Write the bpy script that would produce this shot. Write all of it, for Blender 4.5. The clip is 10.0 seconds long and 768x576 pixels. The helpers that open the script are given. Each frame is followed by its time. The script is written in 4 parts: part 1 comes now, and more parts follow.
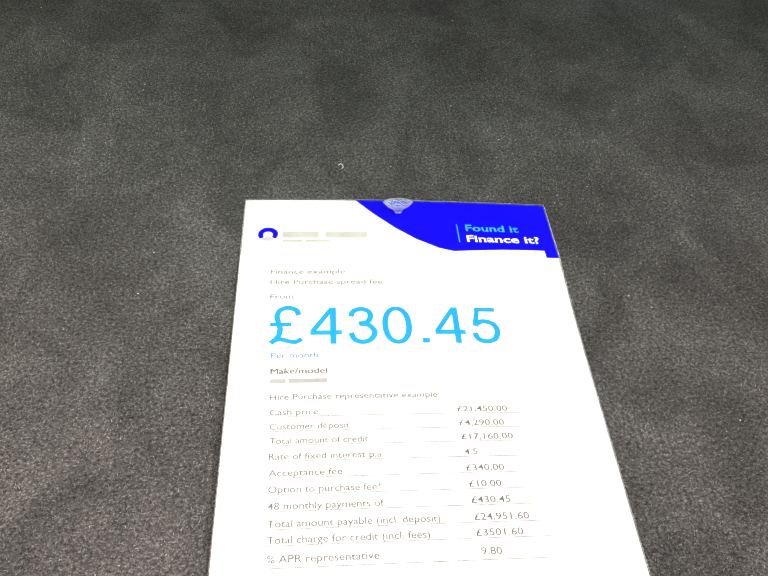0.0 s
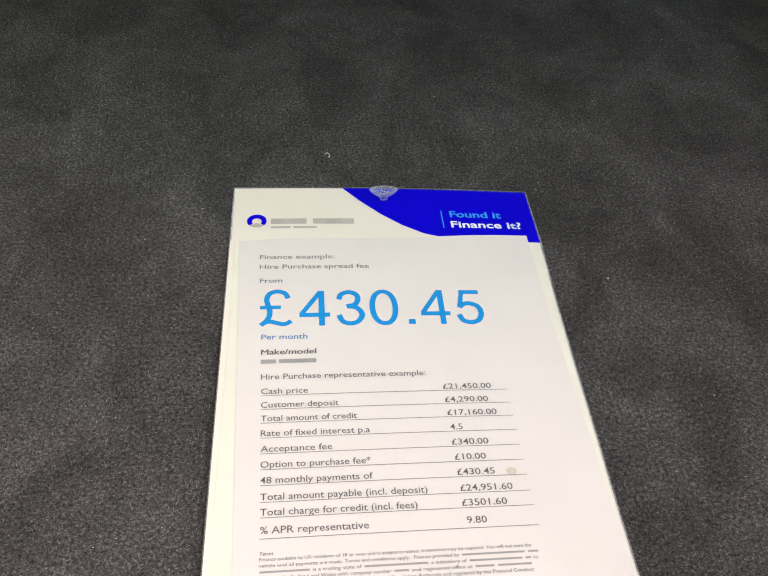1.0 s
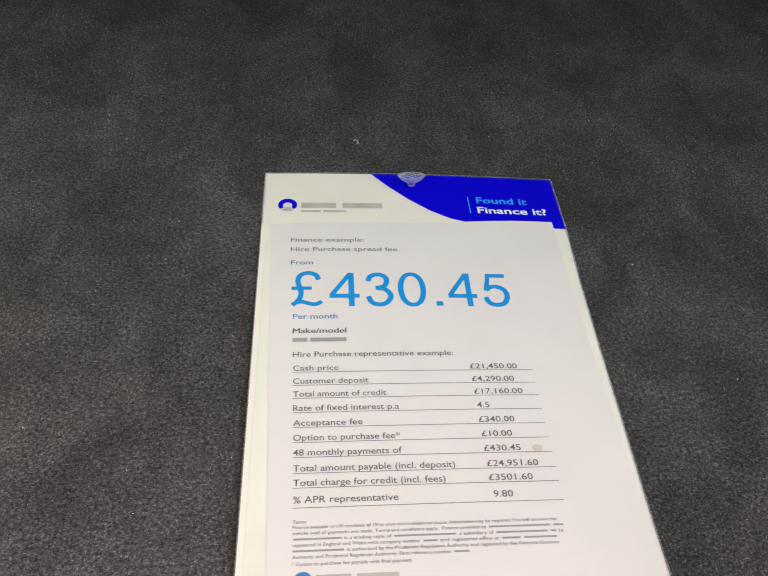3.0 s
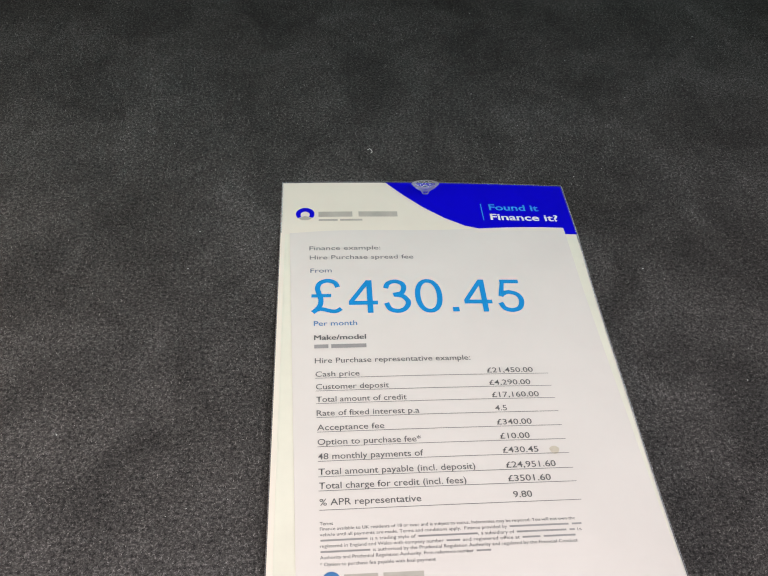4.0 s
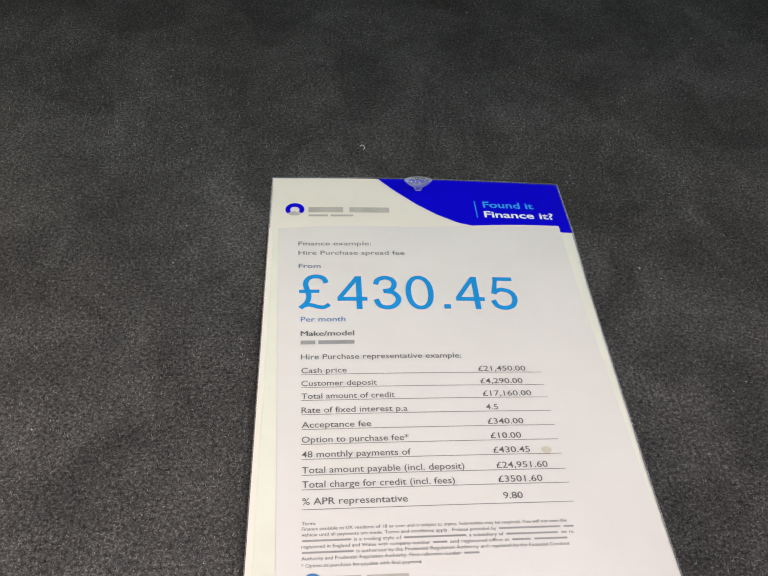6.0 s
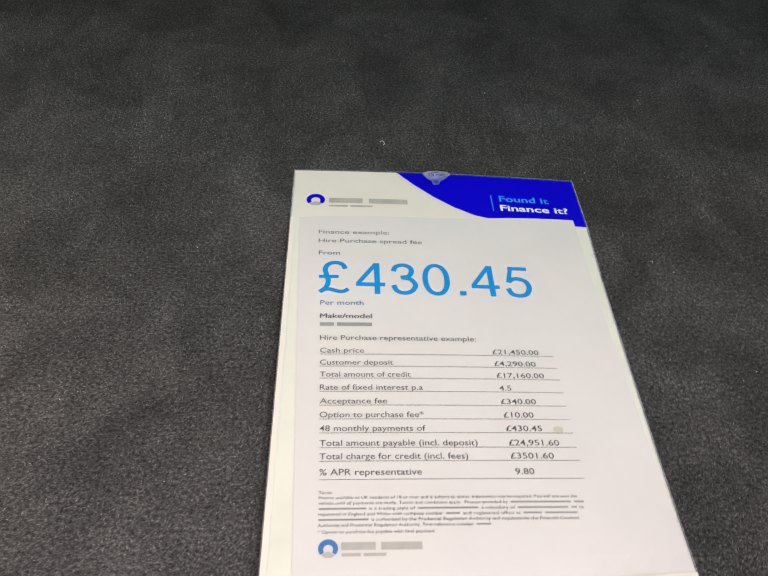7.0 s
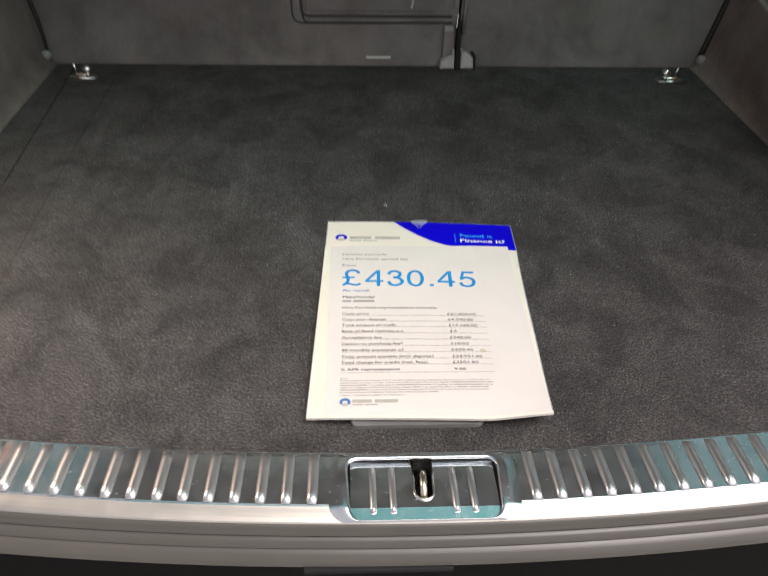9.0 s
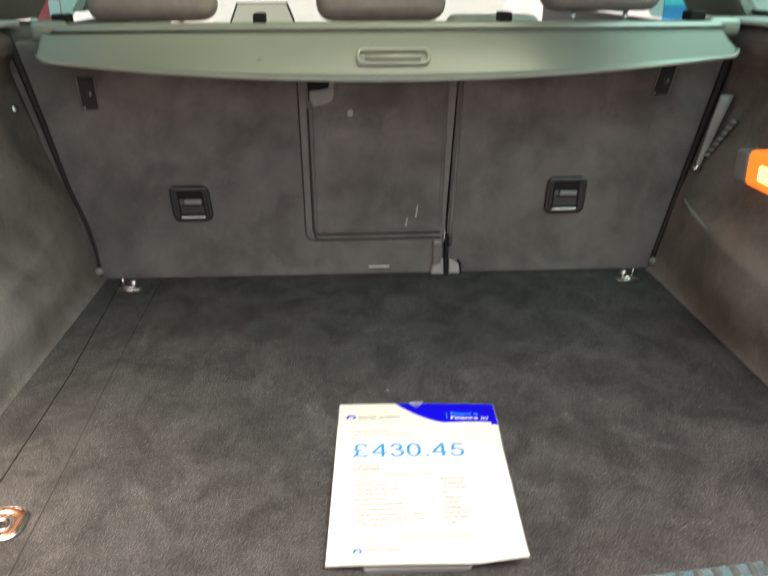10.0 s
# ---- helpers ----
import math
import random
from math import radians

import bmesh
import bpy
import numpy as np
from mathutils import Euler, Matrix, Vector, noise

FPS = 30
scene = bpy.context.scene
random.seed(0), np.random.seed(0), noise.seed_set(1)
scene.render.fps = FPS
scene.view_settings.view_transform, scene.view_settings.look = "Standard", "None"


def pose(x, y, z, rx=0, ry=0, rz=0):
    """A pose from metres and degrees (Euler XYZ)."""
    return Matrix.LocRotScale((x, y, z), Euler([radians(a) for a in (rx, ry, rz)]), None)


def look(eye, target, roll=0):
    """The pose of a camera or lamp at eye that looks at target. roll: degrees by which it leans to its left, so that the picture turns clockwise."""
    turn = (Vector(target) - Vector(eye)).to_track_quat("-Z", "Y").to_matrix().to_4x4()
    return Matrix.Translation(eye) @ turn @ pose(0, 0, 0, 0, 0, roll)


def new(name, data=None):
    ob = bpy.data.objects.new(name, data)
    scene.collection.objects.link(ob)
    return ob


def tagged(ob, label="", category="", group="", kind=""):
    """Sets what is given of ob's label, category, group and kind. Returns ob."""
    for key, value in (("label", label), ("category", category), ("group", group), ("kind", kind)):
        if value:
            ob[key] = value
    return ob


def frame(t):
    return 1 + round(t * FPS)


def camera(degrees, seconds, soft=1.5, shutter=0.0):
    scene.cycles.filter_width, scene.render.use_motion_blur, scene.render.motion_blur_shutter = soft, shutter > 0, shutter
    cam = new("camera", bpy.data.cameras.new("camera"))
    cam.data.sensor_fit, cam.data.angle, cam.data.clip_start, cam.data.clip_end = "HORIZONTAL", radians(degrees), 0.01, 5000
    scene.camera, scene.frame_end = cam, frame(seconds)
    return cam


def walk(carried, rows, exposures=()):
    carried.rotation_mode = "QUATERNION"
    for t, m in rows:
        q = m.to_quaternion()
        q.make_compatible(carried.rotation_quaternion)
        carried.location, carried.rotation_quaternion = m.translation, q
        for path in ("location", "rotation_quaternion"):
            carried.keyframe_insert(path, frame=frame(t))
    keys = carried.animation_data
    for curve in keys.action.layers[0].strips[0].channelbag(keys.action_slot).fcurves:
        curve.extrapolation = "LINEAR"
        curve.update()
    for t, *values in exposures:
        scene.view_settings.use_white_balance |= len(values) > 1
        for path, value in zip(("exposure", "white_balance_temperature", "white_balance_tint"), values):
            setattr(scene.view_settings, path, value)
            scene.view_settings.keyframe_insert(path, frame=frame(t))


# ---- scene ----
cam = camera(53.1, 10.0, soft=1.2, shutter=0.5)
PATH = [
    (0, (-0.0558, -0.0940, 0.4061), (0.0631, 0.5774, -0.3254), 5.96),
    (0.5, (-0.0643, -0.1045, 0.4073), (0.0646, 0.5697, -0.3199), 6.66),
    (1, (-0.0593, -0.1117, 0.4097), (0.0791, 0.5561, -0.3216), 6.74),
    (1.5, (-0.0590, -0.1189, 0.4091), (0.0852, 0.5494, -0.3207), 7.04),
    (2, (-0.0598, -0.1241, 0.4072), (0.0796, 0.5451, -0.3227), 6.83),
    (2.5, (-0.0603, -0.1236, 0.4071), (0.0728, 0.5430, -0.3263), 6.59),
    (3, (-0.0703, -0.1261, 0.4115), (0.0479, 0.5399, -0.3250), 6.19),
    (4.5, (-0.0838, -0.1322, 0.4272), (0.0300, 0.5353, -0.3087), 5.01),
    (5, (-0.0851, -0.1306, 0.4231), (0.0260, 0.5375, -0.3126), 4.74),
    (5.5, (-0.0723, -0.1296, 0.4173), (0.0452, 0.5397, -0.3164), 4.98),
    (6.8, (-0.0787, -0.1475, 0.3956), (0.0253, 0.5472, -0.3161), 6.99),
    (7, (-0.0788, -0.1571, 0.4015), (0.0192, 0.5392, -0.3095), 5.68),
    (7.2, (-0.0822, -0.1682, 0.4041), (0.0131, 0.5281, -0.3073), 4.78),
    (7.5, (-0.0795, -0.1881, 0.4206), (0.0105, 0.5143, -0.2855), 3.76),
    (8, (-0.0732, -0.2532, 0.4534), (0.0208, 0.4811, -0.2189), 4.40),
    (8.2, (-0.0693, -0.3041, 0.4733), (0.0073, 0.4448, -0.1850), 3.88),
    (8.5, (-0.0608, -0.3914, 0.4878), (-0.0014, 0.3769, -0.1495), 3.86),
    (8.8, (-0.0612, -0.4654, 0.5190), (-0.0110, 0.3230, -0.0941), 2.54),
    (9, (-0.0650, -0.4966, 0.5312), (-0.0178, 0.3092, -0.0592), 1.59),
    (9.2, (-0.0722, -0.5384, 0.5507), (-0.0240, 0.2908, -0.0061), 0.93),
    (9.5, (-0.0851, -0.6025, 0.5813), (-0.0368, 0.2682, 0.0920), 0.04),
    (9.8, (-0.0848, -0.6547, 0.6158), (-0.0390, 0.2514, 0.1953), -0.13),
    (10, (-0.0709, -0.6774, 0.6233), (-0.0260, 0.2488, 0.2490), -0.19),
]
EXPOSURES = [
    (0.0, 0.85), (0.4, 0.7), (0.8, 0.15), (1.0, -0.06), (1.5, -0.27), (2.0, -0.28), (7.0, -0.26),
    (7.5, -0.28), (8.0, -0.24), (8.5, -0.15), (9.0, -0.03), (9.5, 0.36), (10.0, 0.58),
]
WARMTH = ((0.0, 6800, 12), (1.0, 6600, 17), (1.5, 6480, 16), (7.5, 6480, 16), (8.5, 6520, 15.5), (9.5, 6880, 16), (10.0, 7000, 14.5))
walk(cam, [(t, look(eye, target, roll)) for t, eye, target, roll in PATH], [(t, stops, *(float(np.interp(t, [w[0] for w in WARMTH], [w[k] for w in WARMTH])) for k in (1, 2))) for t, stops in EXPOSURES])

# ---- world and light: a bright overcast day, the tailgate is open ----
world = bpy.data.worlds.new("overcast_sky")
scene.world = world
world.use_nodes = True
wn, wl = world.node_tree.nodes, world.node_tree.links
wn.clear()
sky = wn.new("ShaderNodeTexSky")
sky.sky_type, sky.sun_disc = "NISHITA", False
sky.sun_elevation, sky.sun_rotation = radians(60), radians(129)
sky.air_density, sky.dust_density, sky.ozone_density = 1.0, 6.0, 1.0
wb = wn.new("ShaderNodeBackground")
wb.inputs["Strength"].default_value = 0.15
wo = wn.new("ShaderNodeOutputWorld")
pale = wn.new("ShaderNodeHueSaturation")
pale.inputs["Saturation"].default_value = 0.3
wl.new(sky.outputs["Color"], pale.inputs["Color"])
wl.new(pale.outputs["Color"], wb.inputs["Color"])
wl.new(wb.outputs["Background"], wo.inputs["Surface"])

sun = new("sun", bpy.data.lights.new("sun", "SUN"))
sun.data.energy, sun.data.angle, sun.data.color = 1.55, radians(55), (1.0, 0.935, 0.922)
sun.matrix_world = look((2.1, -1.7, 4.6), (0, 0, 0))

# left: unseen fill added to brighten the near floor; right: glow of the boot lamp
for name, at, aim, power, tone in (("floor_fill_left", (-0.68, 0.17, 0.37), (-0.42, -0.02, 0.0), 2.6, (1.0, 0.82, 0.66)), ("boot_light_right", (0.68, 0.68, 0.285), (-0.3, 0.6, 0.1), 0.07, (1.0, 0.76, 0.58))):
    boot_light = new(name, bpy.data.lights.new(name, "AREA"))
    boot_light.data.shape, boot_light.data.size = "DISK", 0.1
    boot_light.data.energy, boot_light.data.color = power, tone
    boot_light.matrix_world = look(at, aim)


# ---- materials ----
def base_material(name, rough=0.6, metal=0.0, spec=0.5):
    m = bpy.data.materials.new(name)
    m.use_nodes = True
    b = m.node_tree.nodes["Principled BSDF"]
    b.inputs["Roughness"].default_value = rough
    b.inputs["Metallic"].default_value = metal
    b.inputs["Specular IOR Level"].default_value = spec
    return m, m.node_tree.nodes, m.node_tree.links, b


def noise_node(n, l, scale, detail=4.0, rough=0.55, stretch=None, swirl=0.0):
    tc = n.new("ShaderNodeTexCoord")
    tex = n.new("ShaderNodeTexNoise")
    tex.inputs["Scale"].default_value = scale
    tex.inputs["Detail"].default_value = detail
    tex.inputs["Roughness"].default_value = rough
    tex.inputs["Distortion"].default_value = swirl
    if stretch:
        mp = n.new("ShaderNodeMapping")
        mp.inputs["Scale"].default_value = stretch
        l.new(tc.outputs["Object"], mp.inputs["Vector"])
        l.new(mp.outputs["Vector"], tex.inputs["Vector"])
    else:
        l.new(tc.outputs["Object"], tex.inputs["Vector"])
    return tex.outputs["Fac"]


def ramp(n, l, fac, stops):
    r = n.new("ShaderNodeValToRGB")
    e = r.color_ramp.elements
    while len(e) < len(stops):
        e.new(0.5)
    for k, (p, c) in zip(e, stops):
        k.position, k.color = p, (*c, 1)
    l.new(fac, r.inputs["Fac"])
    return r.outputs["Color"]


def mixed(n, l, a, b, fac, kind="MIX"):
    m = n.new("ShaderNodeMix")
    m.data_type, m.blend_type = "RGBA", kind
    if isinstance(fac, float):
        m.inputs["Factor"].default_value = fac
    else:
        l.new(fac, m.inputs["Factor"])
    l.new(a, m.inputs["A"])
    l.new(b, m.inputs["B"])
    return m.outputs["Result"]


def bump(n, l, b, fac, strength, distance):
    k = n.new("ShaderNodeBump")
    k.inputs["Strength"].default_value = strength
    k.inputs["Distance"].default_value = distance
    l.new(fac, k.inputs["Height"])
    l.new(k.outputs["Normal"], b.inputs["Normal"])
    return k


def felt(name, dark, light, patch=0.35, grain=420.0, depth=0.0012, swirl=14.0, mottle=0.28, curl=0.3):
    """Needle-felt carpet: curled fibres, paler flecks and soft patches where the pile lies another way."""
    m, n, l, b = base_material(name, 0.95, 0.0, 0.12)
    fine = noise_node(n, l, grain, 4.0, 0.75)
    flecks = noise_node(n, l, grain * 2.3, 2.0, 0.6)
    mid = noise_node(n, l, grain / 6, 4.0, 0.65)
    wide = noise_node(n, l, swirl, 4.0, 0.6, (1.0, 0.75, 1.0), curl)
    broad = noise_node(n, l, 4.5, 3.0, 0.5, (0.8, 1.3, 1.0), 0.6)
    c1 = ramp(n, l, fine, [(0.36, dark), (0.52, tuple(p * 0.6 + q * 0.4 for p, q in zip(dark, light))), (0.68, light)])
    cf = ramp(n, l, flecks, [(0.3, (0.45, 0.45, 0.45)), (0.55, (0.9, 0.9, 0.9)), (0.74, (2.1, 2.1, 2.1))])
    c2 = ramp(n, l, mid, [(0.3, (1 - mottle,) * 3), (0.7, (1 + mottle,) * 3)])
    c3 = ramp(n, l, wide, [(0.36, (1 - patch,) * 3), (0.64, (1 + patch,) * 3)])
    c = mixed(n, l, c1, cf, 1.0, "MULTIPLY")
    c = mixed(n, l, c, c2, 1.0, "MULTIPLY")
    c = mixed(n, l, c, c3, 1.0, "MULTIPLY")
    c = mixed(n, l, c, ramp(n, l, broad, [(0.35, (0.88, 0.865, 0.85)), (0.65, (1.12, 1.12, 1.12))]), 1.0, "MULTIPLY")
    l.new(c, b.inputs["Base Color"])
    b.inputs["Sheen Weight"].default_value = 0.015
    b.inputs["Sheen Roughness"].default_value = 0.5
    bump(n, l, b, fine, 0.7, depth)
    return m


def plain(name, color, rough=0.5, metal=0.0, spec=0.5, vary=0.12, scale=60.0, grain=0.0, grain_scale=900.0):
    m, n, l, b = base_material(name, rough, metal, spec)
    lo, hi = tuple(c * (1 - vary) for c in color), tuple(min(1, c * (1 + vary)) for c in color)
    f = noise_node(n, l, scale, 5.0, 0.6)
    l.new(ramp(n, l, f, [(0.3, lo), (0.7, hi)]), b.inputs["Base Color"])
    g = noise_node(n, l, scale * 3.1, 4.0, 0.6)
    r = n.new("ShaderNodeMapRange")
    r.inputs["To Min"].default_value, r.inputs["To Max"].default_value = rough * 0.8, min(1.0, rough * 1.2)
    l.new(g, r.inputs["Value"])
    l.new(r.outputs["Result"], b.inputs["Roughness"])
    if grain:
        bump(n, l, b, noise_node(n, l, grain_scale, 2.0, 0.5), 0.4, grain)
    return m


def chrome_material(name, color, rough, smear, film=0.0):
    """Polished steel with fingermarks and fine scratches."""
    m, n, l, b = base_material(name, rough, 1.0)
    b.inputs["Base Color"].default_value = (*color, 1)
    f = noise_node(n, l, 45.0, 6.0, 0.65)
    s = noise_node(n, l, 300.0, 3.0, 0.6, (1.0, 0.08, 1.0))
    mx = n.new("ShaderNodeMath")
    mx.operation = "MULTIPLY"
    l.new(f, mx.inputs[0])
    l.new(s, mx.inputs[1])
    r = n.new("ShaderNodeMapRange")
    r.inputs["From Min"].default_value, r.inputs["From Max"].default_value = 0.15, 0.5
    r.inputs["To Min"].default_value, r.inputs["To Max"].default_value = rough, rough + smear
    l.new(mx.outputs["Value"], r.inputs["Value"])
    sp = noise_node(n, l, 170.0, 5.0, 0.7)
    k = n.new("ShaderNodeMapRange")
    k.inputs["From Min"].default_value, k.inputs["From Max"].default_value = 0.62, 0.7
    k.inputs["To Min"].default_value, k.inputs["To Max"].default_value = 0.0, 0.22
    l.new(sp, k.inputs["Value"])
    ad = n.new("ShaderNodeMath")
    l.new(r.outputs["Result"], ad.inputs[0])
    l.new(k.outputs["Result"], ad.inputs[1])
    l.new(ad.outputs["Value"], b.inputs["Roughness"])
    if film:
        # a thin dusty film, wiped in swirls
        w = noise_node(n, l, 22.0, 6.0, 0.68, swirl=1.4)
        d = n.new("ShaderNodeMapRange")
        d.inputs["From Min"].default_value, d.inputs["From Max"].default_value = 0.35, 0.72
        d.inputs["To Min"].default_value, d.inputs["To Max"].default_value = 1 - 0.45 * film, 1 - 2.2 * film
        l.new(w, d.inputs["Value"])
        l.new(d.outputs["Result"], b.inputs["Metallic"])
    return m


def clear_plastic(name):
    m, n, l, b = base_material(name, 0.08, 0.0, 0.5)
    n.remove(b)
    t = n.new("ShaderNodeBsdfTransparent")
    t.inputs["Color"].default_value = (0.9, 0.92, 0.95, 1)
    g = n.new("ShaderNodeBsdfPrincipled")
    g.inputs["Base Color"].default_value = (0.8, 0.82, 0.86, 1)
    g.inputs["Roughness"].default_value = 0.12
    fr = n.new("ShaderNodeLayerWeight")
    fr.inputs["Blend"].default_value = 0.22
    mx = n.new("ShaderNodeMixShader")
    l.new(fr.outputs["Facing"], mx.inputs["Fac"])
    l.new(t.outputs["BSDF"], mx.inputs[1])
    l.new(g.outputs["BSDF"], mx.inputs[2])
    l.new(mx.outputs["Shader"], n["Material Output"].inputs["Surface"])
    return m


def tinted_glass(name, color):
    m, n, l, b = base_material(name, 0.05)
    n.remove(b)
    t = n.new("ShaderNodeBsdfTransparent")
    t.inputs["Color"].default_value = (*color, 1)
    g = n.new("ShaderNodeBsdfGlossy")
    g.inputs["Roughness"].default_value = 0.02
    fr = n.new("ShaderNodeLayerWeight")
    fr.inputs["Blend"].default_value = 0.5
    pw = n.new("ShaderNodeMath")
    pw.operation = "POWER"
    pw.inputs[1].default_value = 4.0
    l.new(fr.outputs["Facing"], pw.inputs[0])
    sc = n.new("ShaderNodeMath")
    sc.operation = "MULTIPLY_ADD"
    sc.inputs[1].default_value, sc.inputs[2].default_value = 0.94, 0.05
    l.new(pw.outputs["Value"], sc.inputs[0])
    mx = n.new("ShaderNodeMixShader")
    l.new(sc.outputs["Value"], mx.inputs["Fac"])
    l.new(t.outputs["BSDF"], mx.inputs[1])
    l.new(g.outputs["BSDF"], mx.inputs[2])
    l.new(mx.outputs["Shader"], n["Material Output"].inputs["Surface"])
    return m


def glow(name, color, strength):
    m, n, l, b = base_material(name, 0.3)
    b.inputs["Base Color"].default_value = (*color, 1)
    b.inputs["Emission Color"].default_value = (*color, 1)
    b.inputs["Emission Strength"].default_value = strength
    return m


CARPET = felt("boot_carpet", (0.0224, 0.0214, 0.0214), (0.149, 0.1405, 0.1365), 0.26, mottle=0.16, curl=0.8)
SIDE_FELT = felt("side_felt", (0.128, 0.11, 0.102), (0.338, 0.29, 0.266), 0.3, 900.0, 0.0005, 6.0, 0.12)
SEAT_FELT = felt("seat_felt", (0.178, 0.165, 0.161), (0.278, 0.257, 0.25), 0.22, 1300.0, 0.0003, 9.0, 0.1)
BLACK_PLASTIC = plain("black_plastic", (0.018, 0.018, 0.019), 0.45, 0, 0.5, 0.2, 60, 0.0002)
TRAY = plain("tray_plastic", (0.034, 0.03, 0.028), 0.5, 0, 0.4, 0.15, 60, 0.0002)
DARK_TRIM = plain("dark_trim", (0.055, 0.05, 0.048), 0.55, 0, 0.4, 0.15, 60, 0.0002)
EDGE_TRIM = plain("edge_trim", (0.19, 0.172, 0.165), 0.45, 0, 0.4, 0.12, 40, 0.0002)
GREY_PLASTIC = plain("grey_plastic", (0.11, 0.108, 0.105), 0.4, 0, 0.5, 0.12, 40, 0.0002)
HANDLE = plain("handle_plastic", (0.17, 0.168, 0.16), 0.4, 0, 0.5, 0.12, 40, 0.0002)
PALE_PLASTIC = plain("pale_plastic", (0.3, 0.295, 0.285), 0.42, 0, 0.5, 0.1, 50, 0.0001)
LEDGE = plain("ledge_plastic", (0.62, 0.63, 0.6), 0.35, 0, 0.5, 0.08, 50, 0.0001)
FOOT = plain("foot_plastic", (0.42, 0.405, 0.395), 0.35, 0, 0.5, 0.08, 50, 0.0001)
TRIM_PLASTIC = plain("trim_plastic", (0.088, 0.082, 0.071), 0.24, 0, 0.5, 0.06, 12, 0.00006)
SEAL = plain("edge_seal", (0.026, 0.021, 0.019), 0.6, 0, 0.35)
RUBBER = plain("rubber", (0.012, 0.012, 0.012), 0.7, 0, 0.3)
COVER = plain("cover_board", (0.335, 0.36, 0.305), 0.3, 0, 0.5, 0.04, 12, 0.00002, 1500)
SCUFF = plain("scuff_mark", (0.46, 0.43, 0.415), 0.8, 0, 0.3, 0.25, 400)
PULL = plain("pull_plastic", (0.62, 0.65, 0.54), 0.5, 0, 0.4, 0.05, 40)
COVER.node_tree.nodes["Principled BSDF"].inputs["IOR"].default_value = 2.15
HEADLINER = plain("headliner", (0.17, 0.17, 0.17), 0.95, 0, 0.1, 0.1, 200)
PILLAR = plain("pillar_trim", (0.4, 0.4, 0.36), 0.8, 0, 0.2, 0.08, 120, 0.0001, 900)
LEATHER = plain("headrest_leather", (0.4, 0.345, 0.33), 0.5, 0, 0.4, 0.1, 40, 0.0003, 500)
LIGHT_LEATHER = plain("light_leather", (0.5, 0.5, 0.44), 0.5, 0, 0.4, 0.1, 40, 0.0003, 500)
STEEL = chrome_material("polished_steel", (0.72, 0.75, 0.77), 0.09, 0.17, 0.05)
BAND_STEEL = chrome_material("band_steel", (0.6, 0.565, 0.505), 0.3, 0.1, 0.06)
RIB_STEEL = chrome_material("satin_steel", (0.7, 0.71, 0.72), 0.28, 0.14, 0.05)
BRIGHT = chrome_material("bright_metal", (0.85, 0.84, 0.82), 0.14, 0.1)
BRASS = chrome_material("striker_metal", (0.78, 0.7, 0.55), 0.2, 0.15)
PAINT = plain("silver_paint", (0.5, 0.49, 0.52), 0.25, 0.3, 0.5, 0.03, 30)
BOARD = plain("cream_board", (0.82, 0.76, 0.66), 0.4, 0, 0.25, 0.03, 14)
POCKET = plain("pocket_margin", (0.79, 0.77, 0.655), 0.3, 0, 0.5, 0.05, 25)
PAPER = plain("white_paper", (0.735, 0.69, 0.652), 0.6, 0, 0.15, 0.025, 18, 0.00004, 1500)
BLUE = plain("blue_ink", (0.002, 0.0, 0.64), 0.4, 0, 0.18, 0.05, 30)
CYAN = plain("cyan_ink", (0.0, 0.265, 0.66), 0.6, 0, 0.3, 0.05, 60)
LIGHT_CYAN = plain("light_cyan_ink", (0.03, 0.32, 0.9), 0.45, 0, 0.3, 0.05, 60)
DARK_INK = plain("dark_ink", (0.14, 0.135, 0.135), 0.6, 0, 0.3, 0.1, 90)
BLUE_GREY_INK = plain("blue_grey_ink", (0.12, 0.16, 0.25), 0.6, 0, 0.3, 0.1, 90)
MID_BLUE_INK = plain("mid_blue_ink", (0.06, 0.2, 0.45), 0.6, 0, 0.3, 0.1, 90)
SMALL_INK = plain("small_ink", (0.34, 0.33, 0.325), 0.6, 0, 0.3, 0.1, 90)
PALE_INK = plain("pale_ink", (0.48, 0.45, 0.4), 0.5, 0, 0.3, 0.1, 90)
HEAD_INK = plain("heading_ink", (0.2, 0.195, 0.2), 0.6, 0, 0.3, 0.1, 90)
WHITE_INK = plain("white_ink", (0.82, 0.82, 0.84), 0.5, 0, 0.3, 0.03, 90)
STAIN = plain("stain", (0.6, 0.54, 0.44), 0.7, 0, 0.3, 0.08, 300)
CLEAR = clear_plastic("clear_plastic")
EDGE_FILM = clear_plastic("edge_film")
GLASS = tinted_glass("tinted_glass", (0.3, 0.6, 0.57))
QUARTER_GLASS = tinted_glass("quarter_glass", (0.32, 0.6, 0.56))
REAR_GLASS = tinted_glass("rear_glass", (0.24, 0.74, 0.7))
ROOF_GLASS = tinted_glass("roof_glass", (0.42, 0.49, 0.365))
WINDSCREEN = tinted_glass("windscreen_glass", (0.85, 0.93, 0.88))
LAMP_GLOW = glow("lamp_bulb", (1.0, 0.52, 0.2), 2.0)
LAMP_LENS = glow("lamp_lens", (1.0, 0.2, 0.025), 0.95)
# emission stands in for the pale reflection in the framed pane
PANE_GLOW = glow("pane_glow", (0.6, 0.62, 0.5), 0.45)
# chrome with an orange reflection put into its colour
WARM_CHROME = chrome_material("warm_tinted_chrome", (0.82, 0.52, 0.36), 0.22, 0.12)
